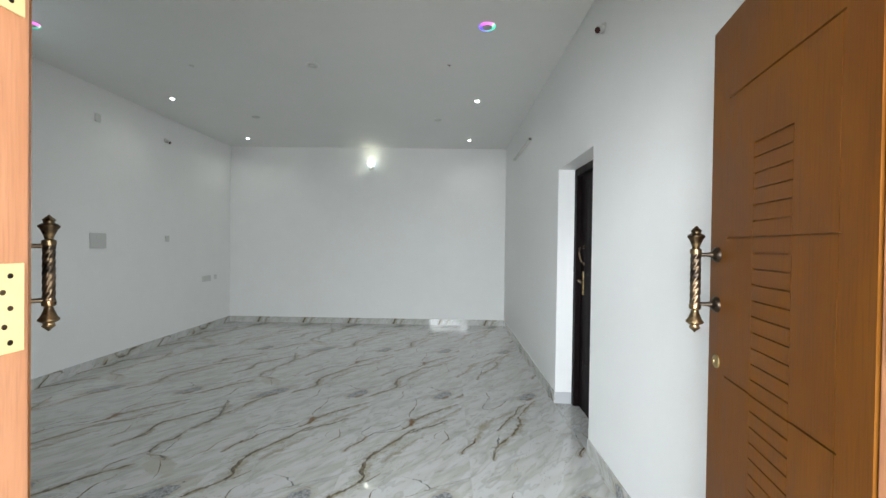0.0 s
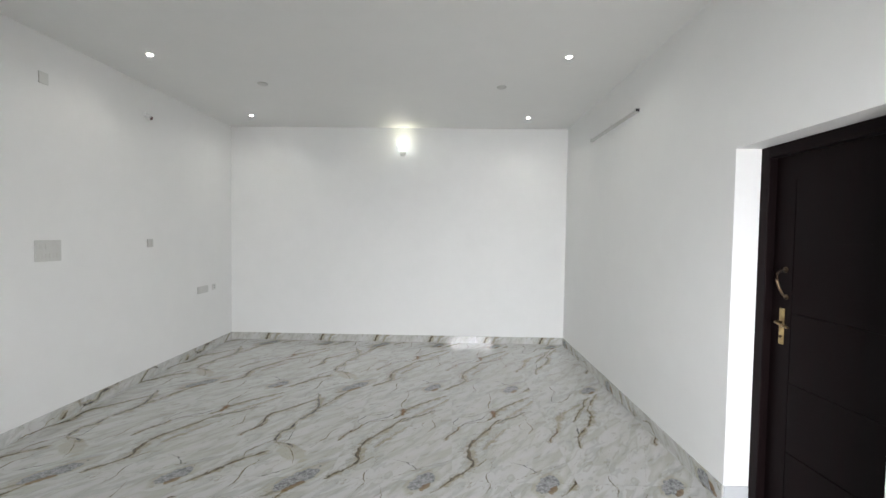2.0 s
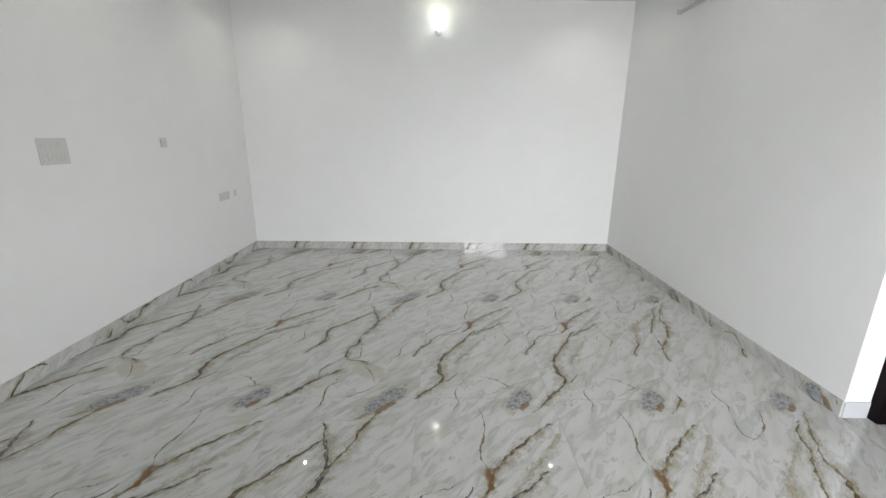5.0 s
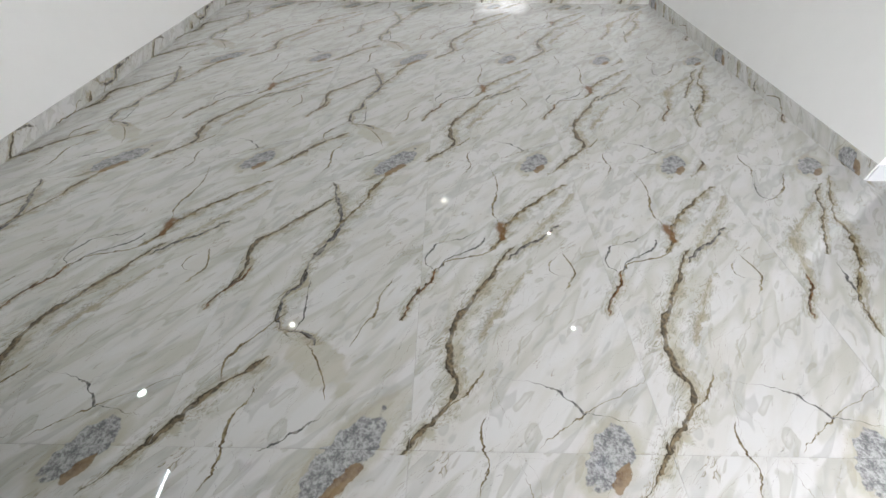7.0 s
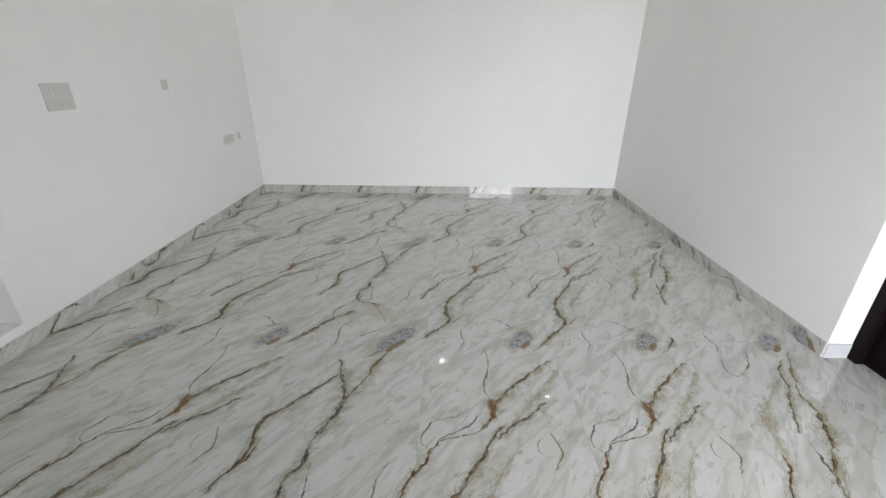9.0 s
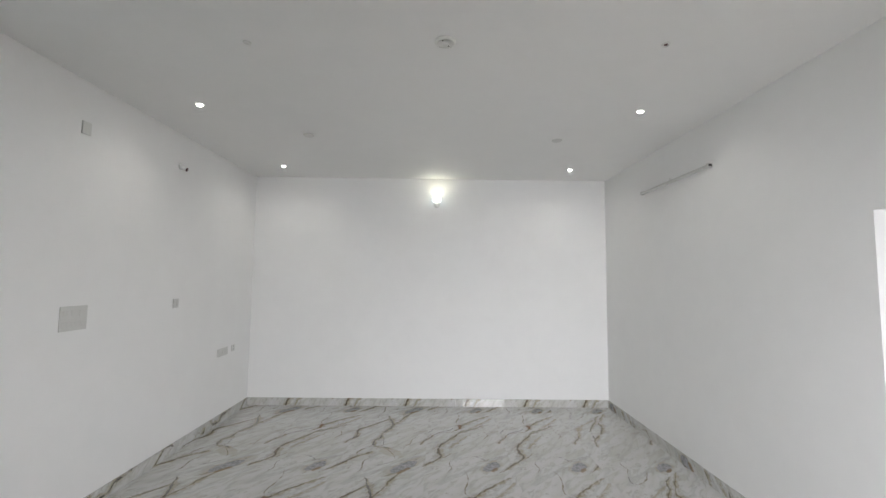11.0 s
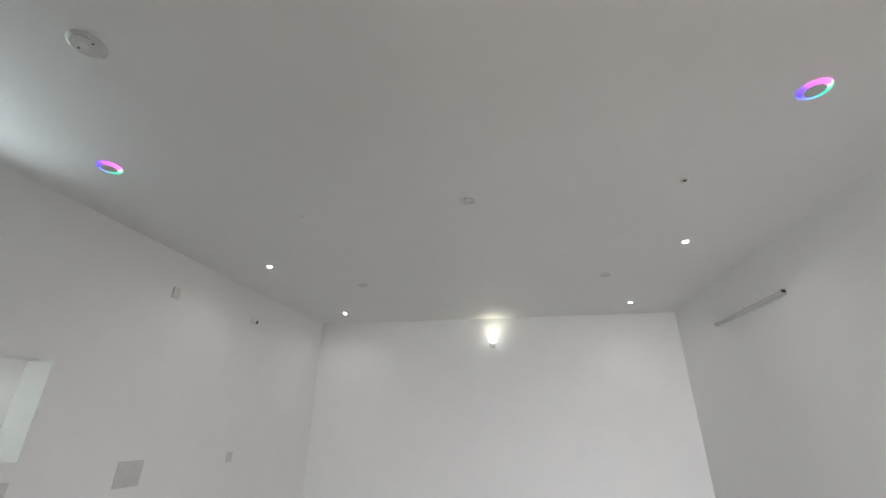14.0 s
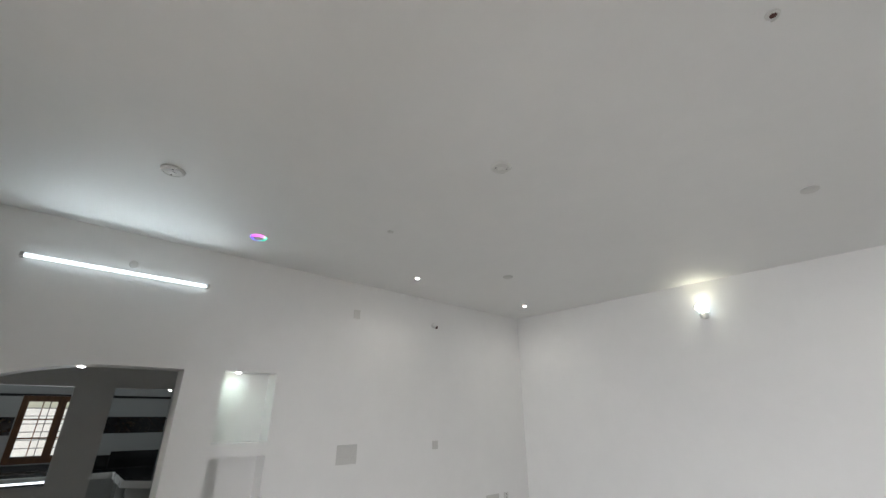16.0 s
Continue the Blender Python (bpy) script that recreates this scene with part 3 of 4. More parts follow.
JL, JR, HEAD = -0.518, 0.757, 2.06
door_1 = thing("door_1", pose(0.11, 0.5, 0), "light polished timber frame of the double entrance door", kind="structure")
door_1.matrix_world = Matrix.Identity(4)
part("jamb", box(JL - 0.089, 0.50, 0.0, JL, SY, 2.10, 0.003), frame_wood, door_1)
part("jamb", box(JR, 0.50, 0.0, JR + 0.088, SY, 2.10, 0.003), frame_wood, door_1)
part("head", box(JL, 0.50, HEAD, JR, SY, 2.10, 0.003), frame_wood, door_1)
for z in (0.30, 1.313, 1.807):
    hinge(pose(JL, SY - 0.010, z), door_1)
    hinge(Matrix.Translation((JR, SY - 0.010, z)) @ Matrix.Diagonal((-1, 1, 1, 1)), door_1)


def rope_grip(r, z0, z1, turns, strands=5, seg=40, rings=72):
    """A cylinder with ropes wound round it."""
    bm = bmesh.new()
    loops = []
    for i in range(rings + 1):
        z = z0 + (z1 - z0) * i / rings
        twist = 2 * math.pi * turns * i / rings
        loop = []
        for k in range(seg):
            a = 2 * math.pi * k / seg
            rr = r * (0.84 + 0.16 * abs(math.sin(strands * (a - twist) / 2)))
            loop.append(bm.verts.new((rr * math.cos(a), rr * math.sin(a), z)))
        loops.append(loop)
    for a, b in zip(loops, loops[1:]):
        for k in range(seg):
            bm.faces.new((a[k], a[(k + 1) % seg], b[(k + 1) % seg], b[k]))
    bm.faces.new(loops[0][::-1])
    bm.faces.new(loops[-1])
    return bm


def pull_handle(parent, u, z, out):
    """A long turned pull handle; out is +1 or -1, the side of the leaf (its y) on which it stands."""
    off = 0.062
    h = part("pull_handle", rope_grip(0.0135, -0.076, 0.076, 1.5), antique, parent, "antique brass pull handle with a twisted grip", smooth=True)
    h.matrix_basis = Matrix.Translation((u, out * off, z)) @ Matrix.Identity(4)
    for sign in (1, -1):
        prof = [(0.0165, 0.072), (0.0172, 0.078), (0.0165, 0.086), (0.010, 0.090), (0.0125, 0.100), (0.0195, 0.118), (0.0245, 0.124), (0.0255, 0.129), (0.020, 0.134), (0.0135, 0.137), (0.0135, 0.142), (0.016, 0.146), (0.0115, 0.151), (0.006, 0.156), (0.0015, 0.161)]
        part("finial", lathe([(r * 0.88, sign * (0.0715 + (zz - 0.072) * 0.88)) for r, zz in prof], 28), rubbed, h, "turned antique brass finial", smooth=True)
        zr = sign * 0.0695
        arm = [(0.0035, 0.0), (0.0055, 0.012), (0.0058, 0.030), (0.0085, 0.040), (0.015, 0.044), (0.021, 0.050), (0.022, 0.055), (0.023, off - 0.002)]
        part("rosette", lathe(arm, 24, m=Matrix.Translation((0, 0, zr)) @ pose(0, 0, 0, 90 * out, 0, 0)), antique, h, "brass arm and round rosette", smooth=True)
    return h


def entrance_leaf(m, out, label):
    """A carved flush leaf 0.6 wide: u runs from the hinges, the carved face is on the side out of y."""
    leaf = thing("entrance_door_leaf", m, label, "door", "entrance door leaves")
    W, H, D = 0.60, 2.03, 0.036
    part("core", box(0, -out * (D - 0.006), 0.008, W, 0.0, H, 0.0) if out > 0 else box(0, 0.0, 0.008, W, D - 0.006, H), teak, leaf)
    cuts = []
    for z in (1.815, 1.442, 1.072, 0.702, 0.332):
        cuts += [(0.077, 0.213, z - 0.0022, z + 0.0022), (0.365, 0.50, z - 0.0022, z + 0.0022)]
    cuts += [(0.213, 0.365, 1.8128, 1.8172), (0.082, 0.084, 0.15, 1.815), (0.212, 0.2132, 0.15, 1.663), (0.3645, 0.3657, 0.15, 1.663), (0.212, 0.3657, 1.659, 1.666)]
    z = 1.628
    while z > 0.20:
        cuts.append((0.212, 0.3657, z - 0.0019, z + 0.0019))
        z -= 0.0372
    part("carved_face", slab(0, W, 0.008, H, out * 0.0002, out * 0.0062, cuts), teak, leaf, "carved teak face with ladder grooves")
    pull_handle(leaf, 0.550, 1.327, out)
    part("keyhole_rose", lathe([(0.0185, 0), (0.0185, 0.003), (0.015, 0.006), (0.006, 0.0065), (0.004, 0.003)], 24, m=Matrix.Translation((0.545, out * 0.006, 1.100)) @ pose(0, 0, 0, -90 * out, 0, 0)), aged_brass, leaf, "round brass keyhole rose", smooth=True)
    return leaf


def leaf_pose(hx, hy, fx, fy):
    return pose(hx, hy, 0, 0, 0, math.degrees(math.atan2(fy - hy, fx - hx)))


entrance_leaf(leaf_pose(0.761, 0.638, 0.888, 1.233), 1, "open carved reddish brown teak door leaf beside the electrical box")
entrance_leaf(leaf_pose(-0.540, 0.650, -0.990, 1.047), -1, "open carved reddish brown teak door leaf folded back to the wall")

# ---- dark inner door ----
door_2 = thing("door_2", Matrix.Identity(4), "dark stained timber frame set deep in the wall", kind="structure")
FX0, FX1, DY0, DY1, DZ = EX + 0.145, EX + 0.225, 2.83, 3.715, 2.10
part("jamb", box(FX0, DY0, 0, FX1, DY0 + 0.065, DZ, 0.004), dark_wood, door_2)
part("jamb", box(FX0, DY1 - 0.065, 0, FX1, DY1, DZ, 0.004), dark_wood, door_2)
part("head", box(FX0, DY0 + 0.065, DZ - 0.065, FX1, DY1 - 0.065, DZ, 0.004), dark_wood, door_2)
inner = thing("inner_door", pose(FX0 + 0.045, DY1 - 0.066, 0), "closed dark brown wooden door with recessed panels in the deep opening", "door")
LW = DY1 - DY0 - 0.132
part("core", box(0.006, -LW, 0.006, 0.034, 0, DZ - 0.068), dark_wood, inner)
panels = [(-LW + 0.11, -0.13, z - 0.003, z + 0.003) for z in (0.42, 0.80, 1.18, 1.56)] + [(-LW + 0.11, -LW + 0.115, 0.15, 1.90), (-0.135, -0.13, 0.15, 1.90)]
part("panelled_face", slab(-LW, 0, 0.006, DZ - 0.068, 0, 0.0062, panels, along_y), dark_wood, inner)
plate = part("handle_plate", box(-0.006, -0.094, 0.997, 0.0, -0.060, 1.197, 0.004), aged_brass, inner, "aged brass lever plate")
part("lever", tube([(-0.004, -0.077, 1.12), (-0.040, -0.077, 1.12), (-0.046, -0.086, 1.121), (-0.046, -0.144, 1.112), (-0.044, -0.169, 1.107)], 0.0075), rubbed, plate, "curved brass lever", smooth=True)
part("key_cylinder", lathe([(0.008, 0), (0.008, 0.005), (0.003, 0.006)], 14, m=pose(-0.006, -0.077, 1.04, 0, -90, 0)), antique, plate)
bow = part("bow_handle", tube([(0.0, -0.088, 1.410), (-0.024, -0.084, 1.408), (-0.040, -0.080, 1.39), (-0.043, -0.081, 1.355), (-0.034, -0.088, 1.31), (-0.018, -0.096, 1.272), (0.0, -0.098, 1.262)], 0.0065), antique, inner, "curved dark metal pull handle", smooth=True)
part("foot", lathe([(0.017, 0), (0.017, 0.004), (0.010, 0.007)], 16, m=pose(-0.001, -0.088, 1.410, 0, -90, 0)), antique, bow)
part("foot", lathe([(0.015, 0), (0.015, 0.004), (0.009, 0.007)], 16, m=pose(-0.001, -0.098, 1.262, 0, -90, 0)), antique, bow)

# ---- electrical box ----
mcb = thing("distribution_board", pose(EX, 1.301, 1.365), "grey electrical box with black corner caps behind the open door", "electrical box")
part("back_box", box(-0.012, -0.20, 0, 0, 0.20, 0.395, 0.003), grey_plastic, mcb)
part("cover", box(-0.022, -0.188, 0.012, -0.0125, 0.188, 0.383, 0.004), pale_plastic, mcb)
part("hinged_flap", box(-0.027, -0.12, 0.06, -0.0225, 0.12, 0.335, 0.003), grey_plastic, mcb)
part("latch", box(-0.032, 0.105, 0.145, -0.0275, 0.135, 0.185, 0.002), black_plastic, mcb)
for sy in (-1, 1):
    for z, up in ((0, 1), (0.395, -1)):
        bm = box(min(sy * 0.203, sy * 0.150), 0, min(z - up * 0.003, z + up * 0.018), max(sy * 0.203, sy * 0.150), 0.026, max(z - up * 0.003, z + up * 0.018))
        box(min(sy * 0.203, sy * 0.185), 0, min(z + up * 0.018, z + up * 0.055), max(sy * 0.203, sy * 0.185), 0.026, max(z + up * 0.018, z + up * 0.055), bm=bm)
        bmesh.ops.transform(bm, matrix=Matrix(((0, -1, 0, 0), (1, 0, 0, 0), (0, 0, 1, 0), (0, 0, 0, 1))), verts=bm.verts)
        part("corner_cap", bm, black_plastic, mcb)


# ---- lights ----
def batten(m, lit, label):
    """A slim wall batten 1.15 long along y, standing off the wall in x."""
    t = thing("batten_light", m, label, "wall light", "batten lights")
    part("channel", box(0, -0.57, -0.010, 0.016, 0.57, 0.014, 0.002), white_plastic if lit else grey_plastic, t)
    part("tube", tube([(0.026, -0.562, 0), (0.026, 0.562, 0)], 0.0135, 14), glow_tube if lit else grey_plastic, t, "glowing white tube" if lit else "unlit grey tube", smooth=True)
    for s in (-1, 1):
        part("end_cap", box(0, s * 0.575 - 0.012, -0.017, 0.042, s * 0.575 + 0.012, 0.019, 0.003), steel if lit else grey_plastic, t, "grey end cap")
        if not lit:
            part("socket_hole", box(0.008, s * 0.588 - 0.0015, -0.011, 0.036, s * 0.588 + 0.0015, 0.012), dark_hole, t, "dark end socket")
    return t


batten(pose(WX, 2.437, 2.770), True, "lit slim white batten light high above the arch")
batten(pose(EX, 5.551, 2.697, 0, 0, 180), False, "unlit grey batten light high on the white wall")
area_lamp("batten_glow", look((WX + 0.05, 2.437, 2.77), (WX + 1.0, 2.437, 2.72)), 1.12, 0.03, 6.5, (0.78, 0.92, 1.0))


def round_plate(name, m, r, label, group, holes=True):
    """A round cover plate under the ceiling, with two screw holes and a hook slot."""
    t = thing(name, m, label, "ceiling cover", group)
    part("plate", lathe([(r, 0), (r * 1.0, -0.004), (r * 0.92, -0.009), (r * 0.75, -0.011), (0.002, -0.0115)], 36), white_plastic, t, smooth=True)
    if holes:
        part("rim", lathe([(r * 0.80, -0.0106), (r * 0.80, -0.0128), (r * 0.74, -0.0128), (r * 0.74, -0.0113)], 36), pale_plastic, t, smooth=True)
        for x, y in ((r * 0.45, r * 0.30), (-r * 0.40, -r * 0.35)):
            part("screw_hole", lathe([(0.0045, -0.0105), (0.0045, -0.0125), (0.001, -0.0125)], 12, m=Matrix.Translation((x, y, 0))), dark_hole, t, "dark screw hole")
        part("hook_slot", tube([(-0.015, 0.008, -0.012), (-0.008, 0.016, -0.013), (0.004, 0.014, -0.013), (0.016, 0.004, -0.012)], 0.0016, 6), grey_plastic, t)
    return t


round_plate("fan_hook_cover", pose(-1.203, 3.89, CZ, 0, 0, 20), 0.062, "round white fan point cover in the middle of the ceiling", "fan point covers")
round_plate("fan_hook_cover", pose(-2.515, 2.466, CZ, 0, 0, -40), 0.066, "round white fan point cover near the lit batten", "fan point covers")


def ceiling_cap(m, r, label):
    t = thing("ceiling_outlet_cover", m, label, "ceiling cover", "ceiling outlet covers")
    part("lid", lathe([(r, 0), (r, -0.006), (r * 0.85, -0.011), (0.002, -0.012)], 28), grey_plastic, t, smooth=True)
    return t


ceiling_cap(pose(-2.515, 5.507, CZ), 0.052, "small round grey cap on the white ceiling before the end wall")
ceiling_cap(pose(-0.062, 5.557, CZ), 0.050, "small round grey cap on the white ceiling before the end wall")


def ceiling_hook(m, label):
    """A little open ring of cable left hanging from a hole."""
    t = thing("ceiling_hook", m, label, "ceiling hook", "ceiling hooks")
    part("rose", lathe([(0.024, 0), (0.024, -0.003), (0.020, -0.006), (0.004, -0.006)], 20), pale_plastic, t, smooth=True)
    arc = [(0.018 * math.cos(radians(a)), 0.018 * math.sin(radians(a)), -0.012 - 0.004 * math.sin(radians(a))) for a in range(-150, 61, 15)]
    part("wire_loop", tube(arc, 0.0028, 8), white_plastic, t, smooth=True)
    return t


ceiling_hook(pose(-2.384, 3.93, CZ), "small white wire loop on the ceiling")
dark_hook = ceiling_hook(pose(0.094, 3.873, CZ, 0, 0, 70), "small cable outlet with a dark hole on the ceiling")
part("hole", lathe([(0.012, -0.005), (0.012, -0.0075), (0.002, -0.0075)], 14), rust_brown, dark_hook, "dark brown hole")


def spot(m, label):
    """A small recessed spot: white bezel and a glowing lens."""
    t = thing("ceiling_spotlight", m, label, "ceiling light", "ceiling spotlights")
    part("bezel", lathe([(0.031, 0), (0.031, -0.003), (0.028, -0.006), (0.024, -0.006), (0.021, -0.002)], 28), white_plastic, t, smooth=True)
    part("lens", lathe([(0.0205, -0.0021), (0.0205, -0.008), (0.017, -0.0115), (0.010, -0.0135), (0.002, -0.014)], 24), glow_spot, t, "glowing white lens", smooth=True)
    return t


SPOTS = [(-3.185, 4.829), (0.418, 4.831), (-3.186, 6.637), (0.415, 6.635)]
first = spot(pose(*SPOTS[0], CZ), "lit small white ceiling spotlight")
for x, y in SPOTS[1:]:
    copy_thing(first, pose(x, y, CZ))
for x, y in SPOTS:
    area_lamp("spot_glow", pose(x, y, CZ - 0.016), 0.018, 0.018, 2.0, (1.0, 0.98, 0.93), "DISK", 140)
area_lamp("doorway_spot_glow", pose(-7.03, 3.45, 2.060), 0.018, 0.018, 2.0, (1.0, 0.98, 0.93), "DISK", 140)
soffit_spot = spot(pose(-3.88, 2.36, arch_height(2.36) + 0.001), "lit small spotlight under the arch")
spot(pose(-7.03, 3.45, 2.076), "lit small spotlight over the kitchen doorway")
kitchen_spot_label = "lit small spotlight in the niche"


def ring_lamp(m, label):
    """A round downlight, its centre off, with a coloured ring round it."""
    t = thing("ring_light", m, label, "ceiling light", "coloured ring lights")
    part("centre", lathe([(0.040, 0), (0.040, -0.012), (0.036, -0.0135), (0.002, -0.0135)], 32), grey_plastic, t, "unlit grey centre", smooth=True)
    part("coloured_ring", lathe([(0.0405, -0.0005), (0.0405, -0.010), (0.046, -0.0135), (0.054, -0.012), (0.058, -0.006), (0.059, -0.0005)], 48), ring_light, t, "ring glowing pink, blue and green", smooth=True)
    part("halo_lens", lathe([(0.060, -0.0002), (0.064, -0.0025), (0.064, -0.0002)], 48), ring_light, t)
    return t


ring_lamp(pose(-3.19, 3.19, CZ, 0, 0, 75), "ceiling light ringed in pink, blue and green near the niches")
ring_lamp(pose(0.385, 3.193, CZ), "ceiling light ringed in pink, blue and green on the door side")

lamp = thing("wall_lamp", pose(-1.265, NY, 2.765), "lit white glass wall lamp with a diamond front", "wall light")
part("backplate", lathe([(0.045, 0), (0.045, 0.006), (0.030, 0.012)], 28, m=pose(0, 0, -0.02, 90, 0, 0)), white_plastic, lamp, smooth=True)
part("arm", tube([(0, -0.008, -0.03), (0, -0.03, -0.035), (0, -0.045, -0.035), (0, -0.05, -0.03)], 0.008), white_plastic, lamp, smooth=True)
part("cup", lathe([(0.012, -0.078), (0.032, -0.070), (0.041, -0.050), (0.044, -0.020), (0.036, -0.012)], 28, m=pose(0, -0.068, 0)), white_plastic, lamp, "white cup under the glass", smooth=True)
shade = part("shade", lathe([(0.034, -0.012), (0.048, 0.0), (0.057, 0.020), (0.061, 0.048), (0.059, 0.070), (0.050, 0.076), (0.042, 0.066)], 32, m=pose(0, -0.068, 0)), glow_lamp, lamp, "glowing frosted glass shade", smooth=True)
bm = box(-0.046, -0.008, -0.046, 0.046, -0.004, 0.046, 0.0015)
diamond = part("diamond_front", bm, glow_diamond, shade, "glowing square glass set on its corner")
diamond.matrix_basis = pose(0, -0.128, 0.045, 0, 45, 0)
bm = slab(-0.047, 0.047, -0.047, 0.047, -0.012, -0.0085, [(-0.040, 0.040, -0.040, 0.040)])
line = part("etched_square", bm, glow_line, shade, "fine dark outline")
line.matrix_basis = pose(0, -0.128, 0.045, 0, 45, 0)
area_lamp("wall_lamp_bulb", pose(-1.265, NY - 0.068, 2.846, 180, 0, 0), 0.12, 0.12, 0.40, (1.0, 0.92, 0.66), "DISK", 150)



# ---- wall fittings ----
def wall_plate(name, m, w, h, label, material, rockers=(), category="switch", holes=()):
    """A plate on the west wall: y is its width, z its height. rockers: (y, z, w, h); holes: (y, z, r)."""
    t = thing(name, m, label, category, "wall plates")
    part("plate", box(0, -w / 2, -h / 2, 0.009, w / 2, h / 2, 0.003), material, t)
    for y, z, rw, rh in rockers:
        part("rocker", box(0.0092, y - rw / 2, z - rh / 2, 0.0135, y + rw / 2, z + rh / 2, 0.0015), material, t)
    for y, z, r in holes:
        part("pin_hole", lathe([(r, 0), (r, 0.0012), (r * 0.3, 0.0012)], 10, m=pose(0.0092, y, z, 0, 90, 0)), dark_hole, t, "dark pin hole")
    return t


board = wall_plate("switch_board", pose(WX, 4.482, 1.405), 0.215, 0.170, "large grey switch board with rows of switches and a socket", grey_plastic,
                   [(-0.075 + 0.026 * k, 0.035, 0.022, 0.046) for k in range(2)] + [(-0.075 + 0.03 * k, -0.040, 0.026, 0.042) for k in range(6)] + [(0.065, 0.035, 0.050, 0.050), (0.0, 0.035, 0.052, 0.050)], "switch board",
                   [(0.065, 0.045, 0.003), (0.055, 0.027, 0.0025), (0.075, 0.027, 0.0025), (0.0, 0.045, 0.003), (-0.01, 0.027, 0.0025), (0.01, 0.027, 0.0025)])
wall_plate("light_switch", pose(WX, 5.590, 1.444), 0.080, 0.086, "small grey switch plate on the white wall", grey_plastic, [(-0.017, 0, 0.028, 0.05), (0.017, 0, 0.028, 0.05)])
wall_plate("socket_plate", pose(WX, 6.510, 0.820), 0.225, 0.092, "wide grey socket plate low on the white wall", grey_plastic, [(-0.065, 0, 0.06, 0.055), (0.0, 0, 0.03, 0.05), (0.06, 0, 0.055, 0.055)], "socket", [(-0.065, 0.012, 0.003), (-0.075, -0.01, 0.0025), (-0.055, -0.01, 0.0025)])
wall_plate("cable_outlet", pose(WX, 6.757, 0.828), 0.074, 0.080, "small white outlet with two dark holes near the corner", pale_plastic, (), "socket", [(0.0, 0.018, 0.006), (0.0, -0.016, 0.006)])
wall_plate("blank_plate", pose(WX, 4.472, 2.758), 0.076, 0.092, "blank white cover plate high on the wall", pale_plastic, (), "cover plate")


def bulb_holder(m, label):
    """An angled bulb holder without a bulb: round base, tilted cup, dark mouth."""
    t = thing("bulb_holder", m, label, "bulb holder", "bulb holders")
    part("base", lathe([(0.032, 0), (0.032, 0.010), (0.026, 0.018), (0.008, 0.019)], 24, m=pose(0, 0, 0, 0, 90, 0)), white_plastic, t, smooth=True)
    tilt = pose(0.014, 0, -0.004, 0, 118, 0)
    part("cup", lathe([(0.016, 0), (0.020, 0.012), (0.022, 0.040), (0.0215, 0.052), (0.016, 0.053)], 24, m=tilt), white_plastic, t, smooth=True)
    part("mouth", lathe([(0.0200, 0.0505), (0.0185, 0.0555), (0.004, 0.0560)], 20, m=tilt), rust_brown, t, "dark brown mouth", smooth=True)
    return t


bulb_holder(pose(WX, 5.548, 2.778, 0, 0, 5), "white angled bulb holder without bulb high on the wall")
bulb_holder(pose(EX, 2.672, 2.815, 0, 0, 210), "white angled bulb holder without bulb above the inner door")
hook = thing("cable_rose", pose(WX, 2.475, 2.850), "small round white cable cover above the lit batten", "cable cover")
part("cover", lathe([(0.030, 0), (0.030, 0.006), (0.024, 0.011), (0.004, 0.012)], 24, m=pose(0, 0, 0, 0, 90, 0)), pale_plastic, hook, smooth=True)
stub = thing("cable_stub", pose(EX, 5.585, 2.722), "short cable end above the unlit batten", "cable")
part("cable", tube([(0, 0, 0), (-0.012, 0, 0.004), (-0.014, 0.004, 0.018)], 0.004), grey_plastic, stub)

niche_lamp = spot(pose(WX - 0.075, 3.41, 2.101), "lit small spotlight in the top of the wall niche")
area_lamp("niche_glow", pose(WX - 0.075, 3.41, 2.088), 0.07, 0.07, 0.65, (0.74, 1.0, 0.92), "DISK", 160)
area_lamp("arch_glow", pose(-3.88, 2.36, arch_height(2.36) - 0.012), 0.05, 0.05, 3.0, (1.0, 0.95, 0.85), "DISK", 130)

# ---- kitchen beyond the dining room ----
y0, y1, z0, z1 = WIN
window_1 = thing("window_1", Matrix.Identity(4), "brown timber kitchen window with two glazed casements and iron bars", kind="structure")
part("window_frame", slab(y0, y1, z0, z1, KX - 0.09, KX + 0.012, [(y0 + 0.070 + k * 0.448, y0 + 0.435 + k * 0.448, z0 + 0.080, z1 - 0.075) for k in range(2)], along_y), window_wood, window_1)
glass = Nodes("window_glass")
glass.bsdf.inputs["Transmission Weight"].default_value = 1.0
glass.bsdf.inputs["IOR"].default_value = 1.45
window_glass = glass.done((0.97, 0.98, 0.98), 0.02)
for k in range(2):
    a, b, lo, hi = y0 + 0.070 + k * 0.448, y0 + 0.435 + k * 0.448, z0 + 0.080, z1 - 0.075
    third = (hi - lo) / 3
    cuts = [(a + 0.012, (a + b) / 2 - 0.007, lo + 0.012 + j * third, lo + third * (j + 1) - 0.010) for j in range(3)] + [((a + b) / 2 + 0.007, b - 0.012, lo + 0.012 + j * third, lo + third * (j + 1) - 0.010) for j in range(3)]
    sash = part("sash", slab(a, b, lo, hi, KX - 0.06, KX - 0.03, cuts, along_y), window_wood, window_1)
    pane = part("pane", box(KX - 0.047, a + 0.01, lo + 0.01, KX - 0.043, b - 0.01, hi - 0.01), window_glass, sash, "clear pane")
    pane.visible_shadow = False
grille = thing("window_grille", Matrix.Identity(4), "dark iron bars outside the kitchen window", "window grille")
for j in range(8):
    z = z0 + 0.09 + j * 0.115
    part("bar", tube([(KX - 0.13, y0, z), (KX - 0.13, y1, z)], 0.006, 8), iron, grille)
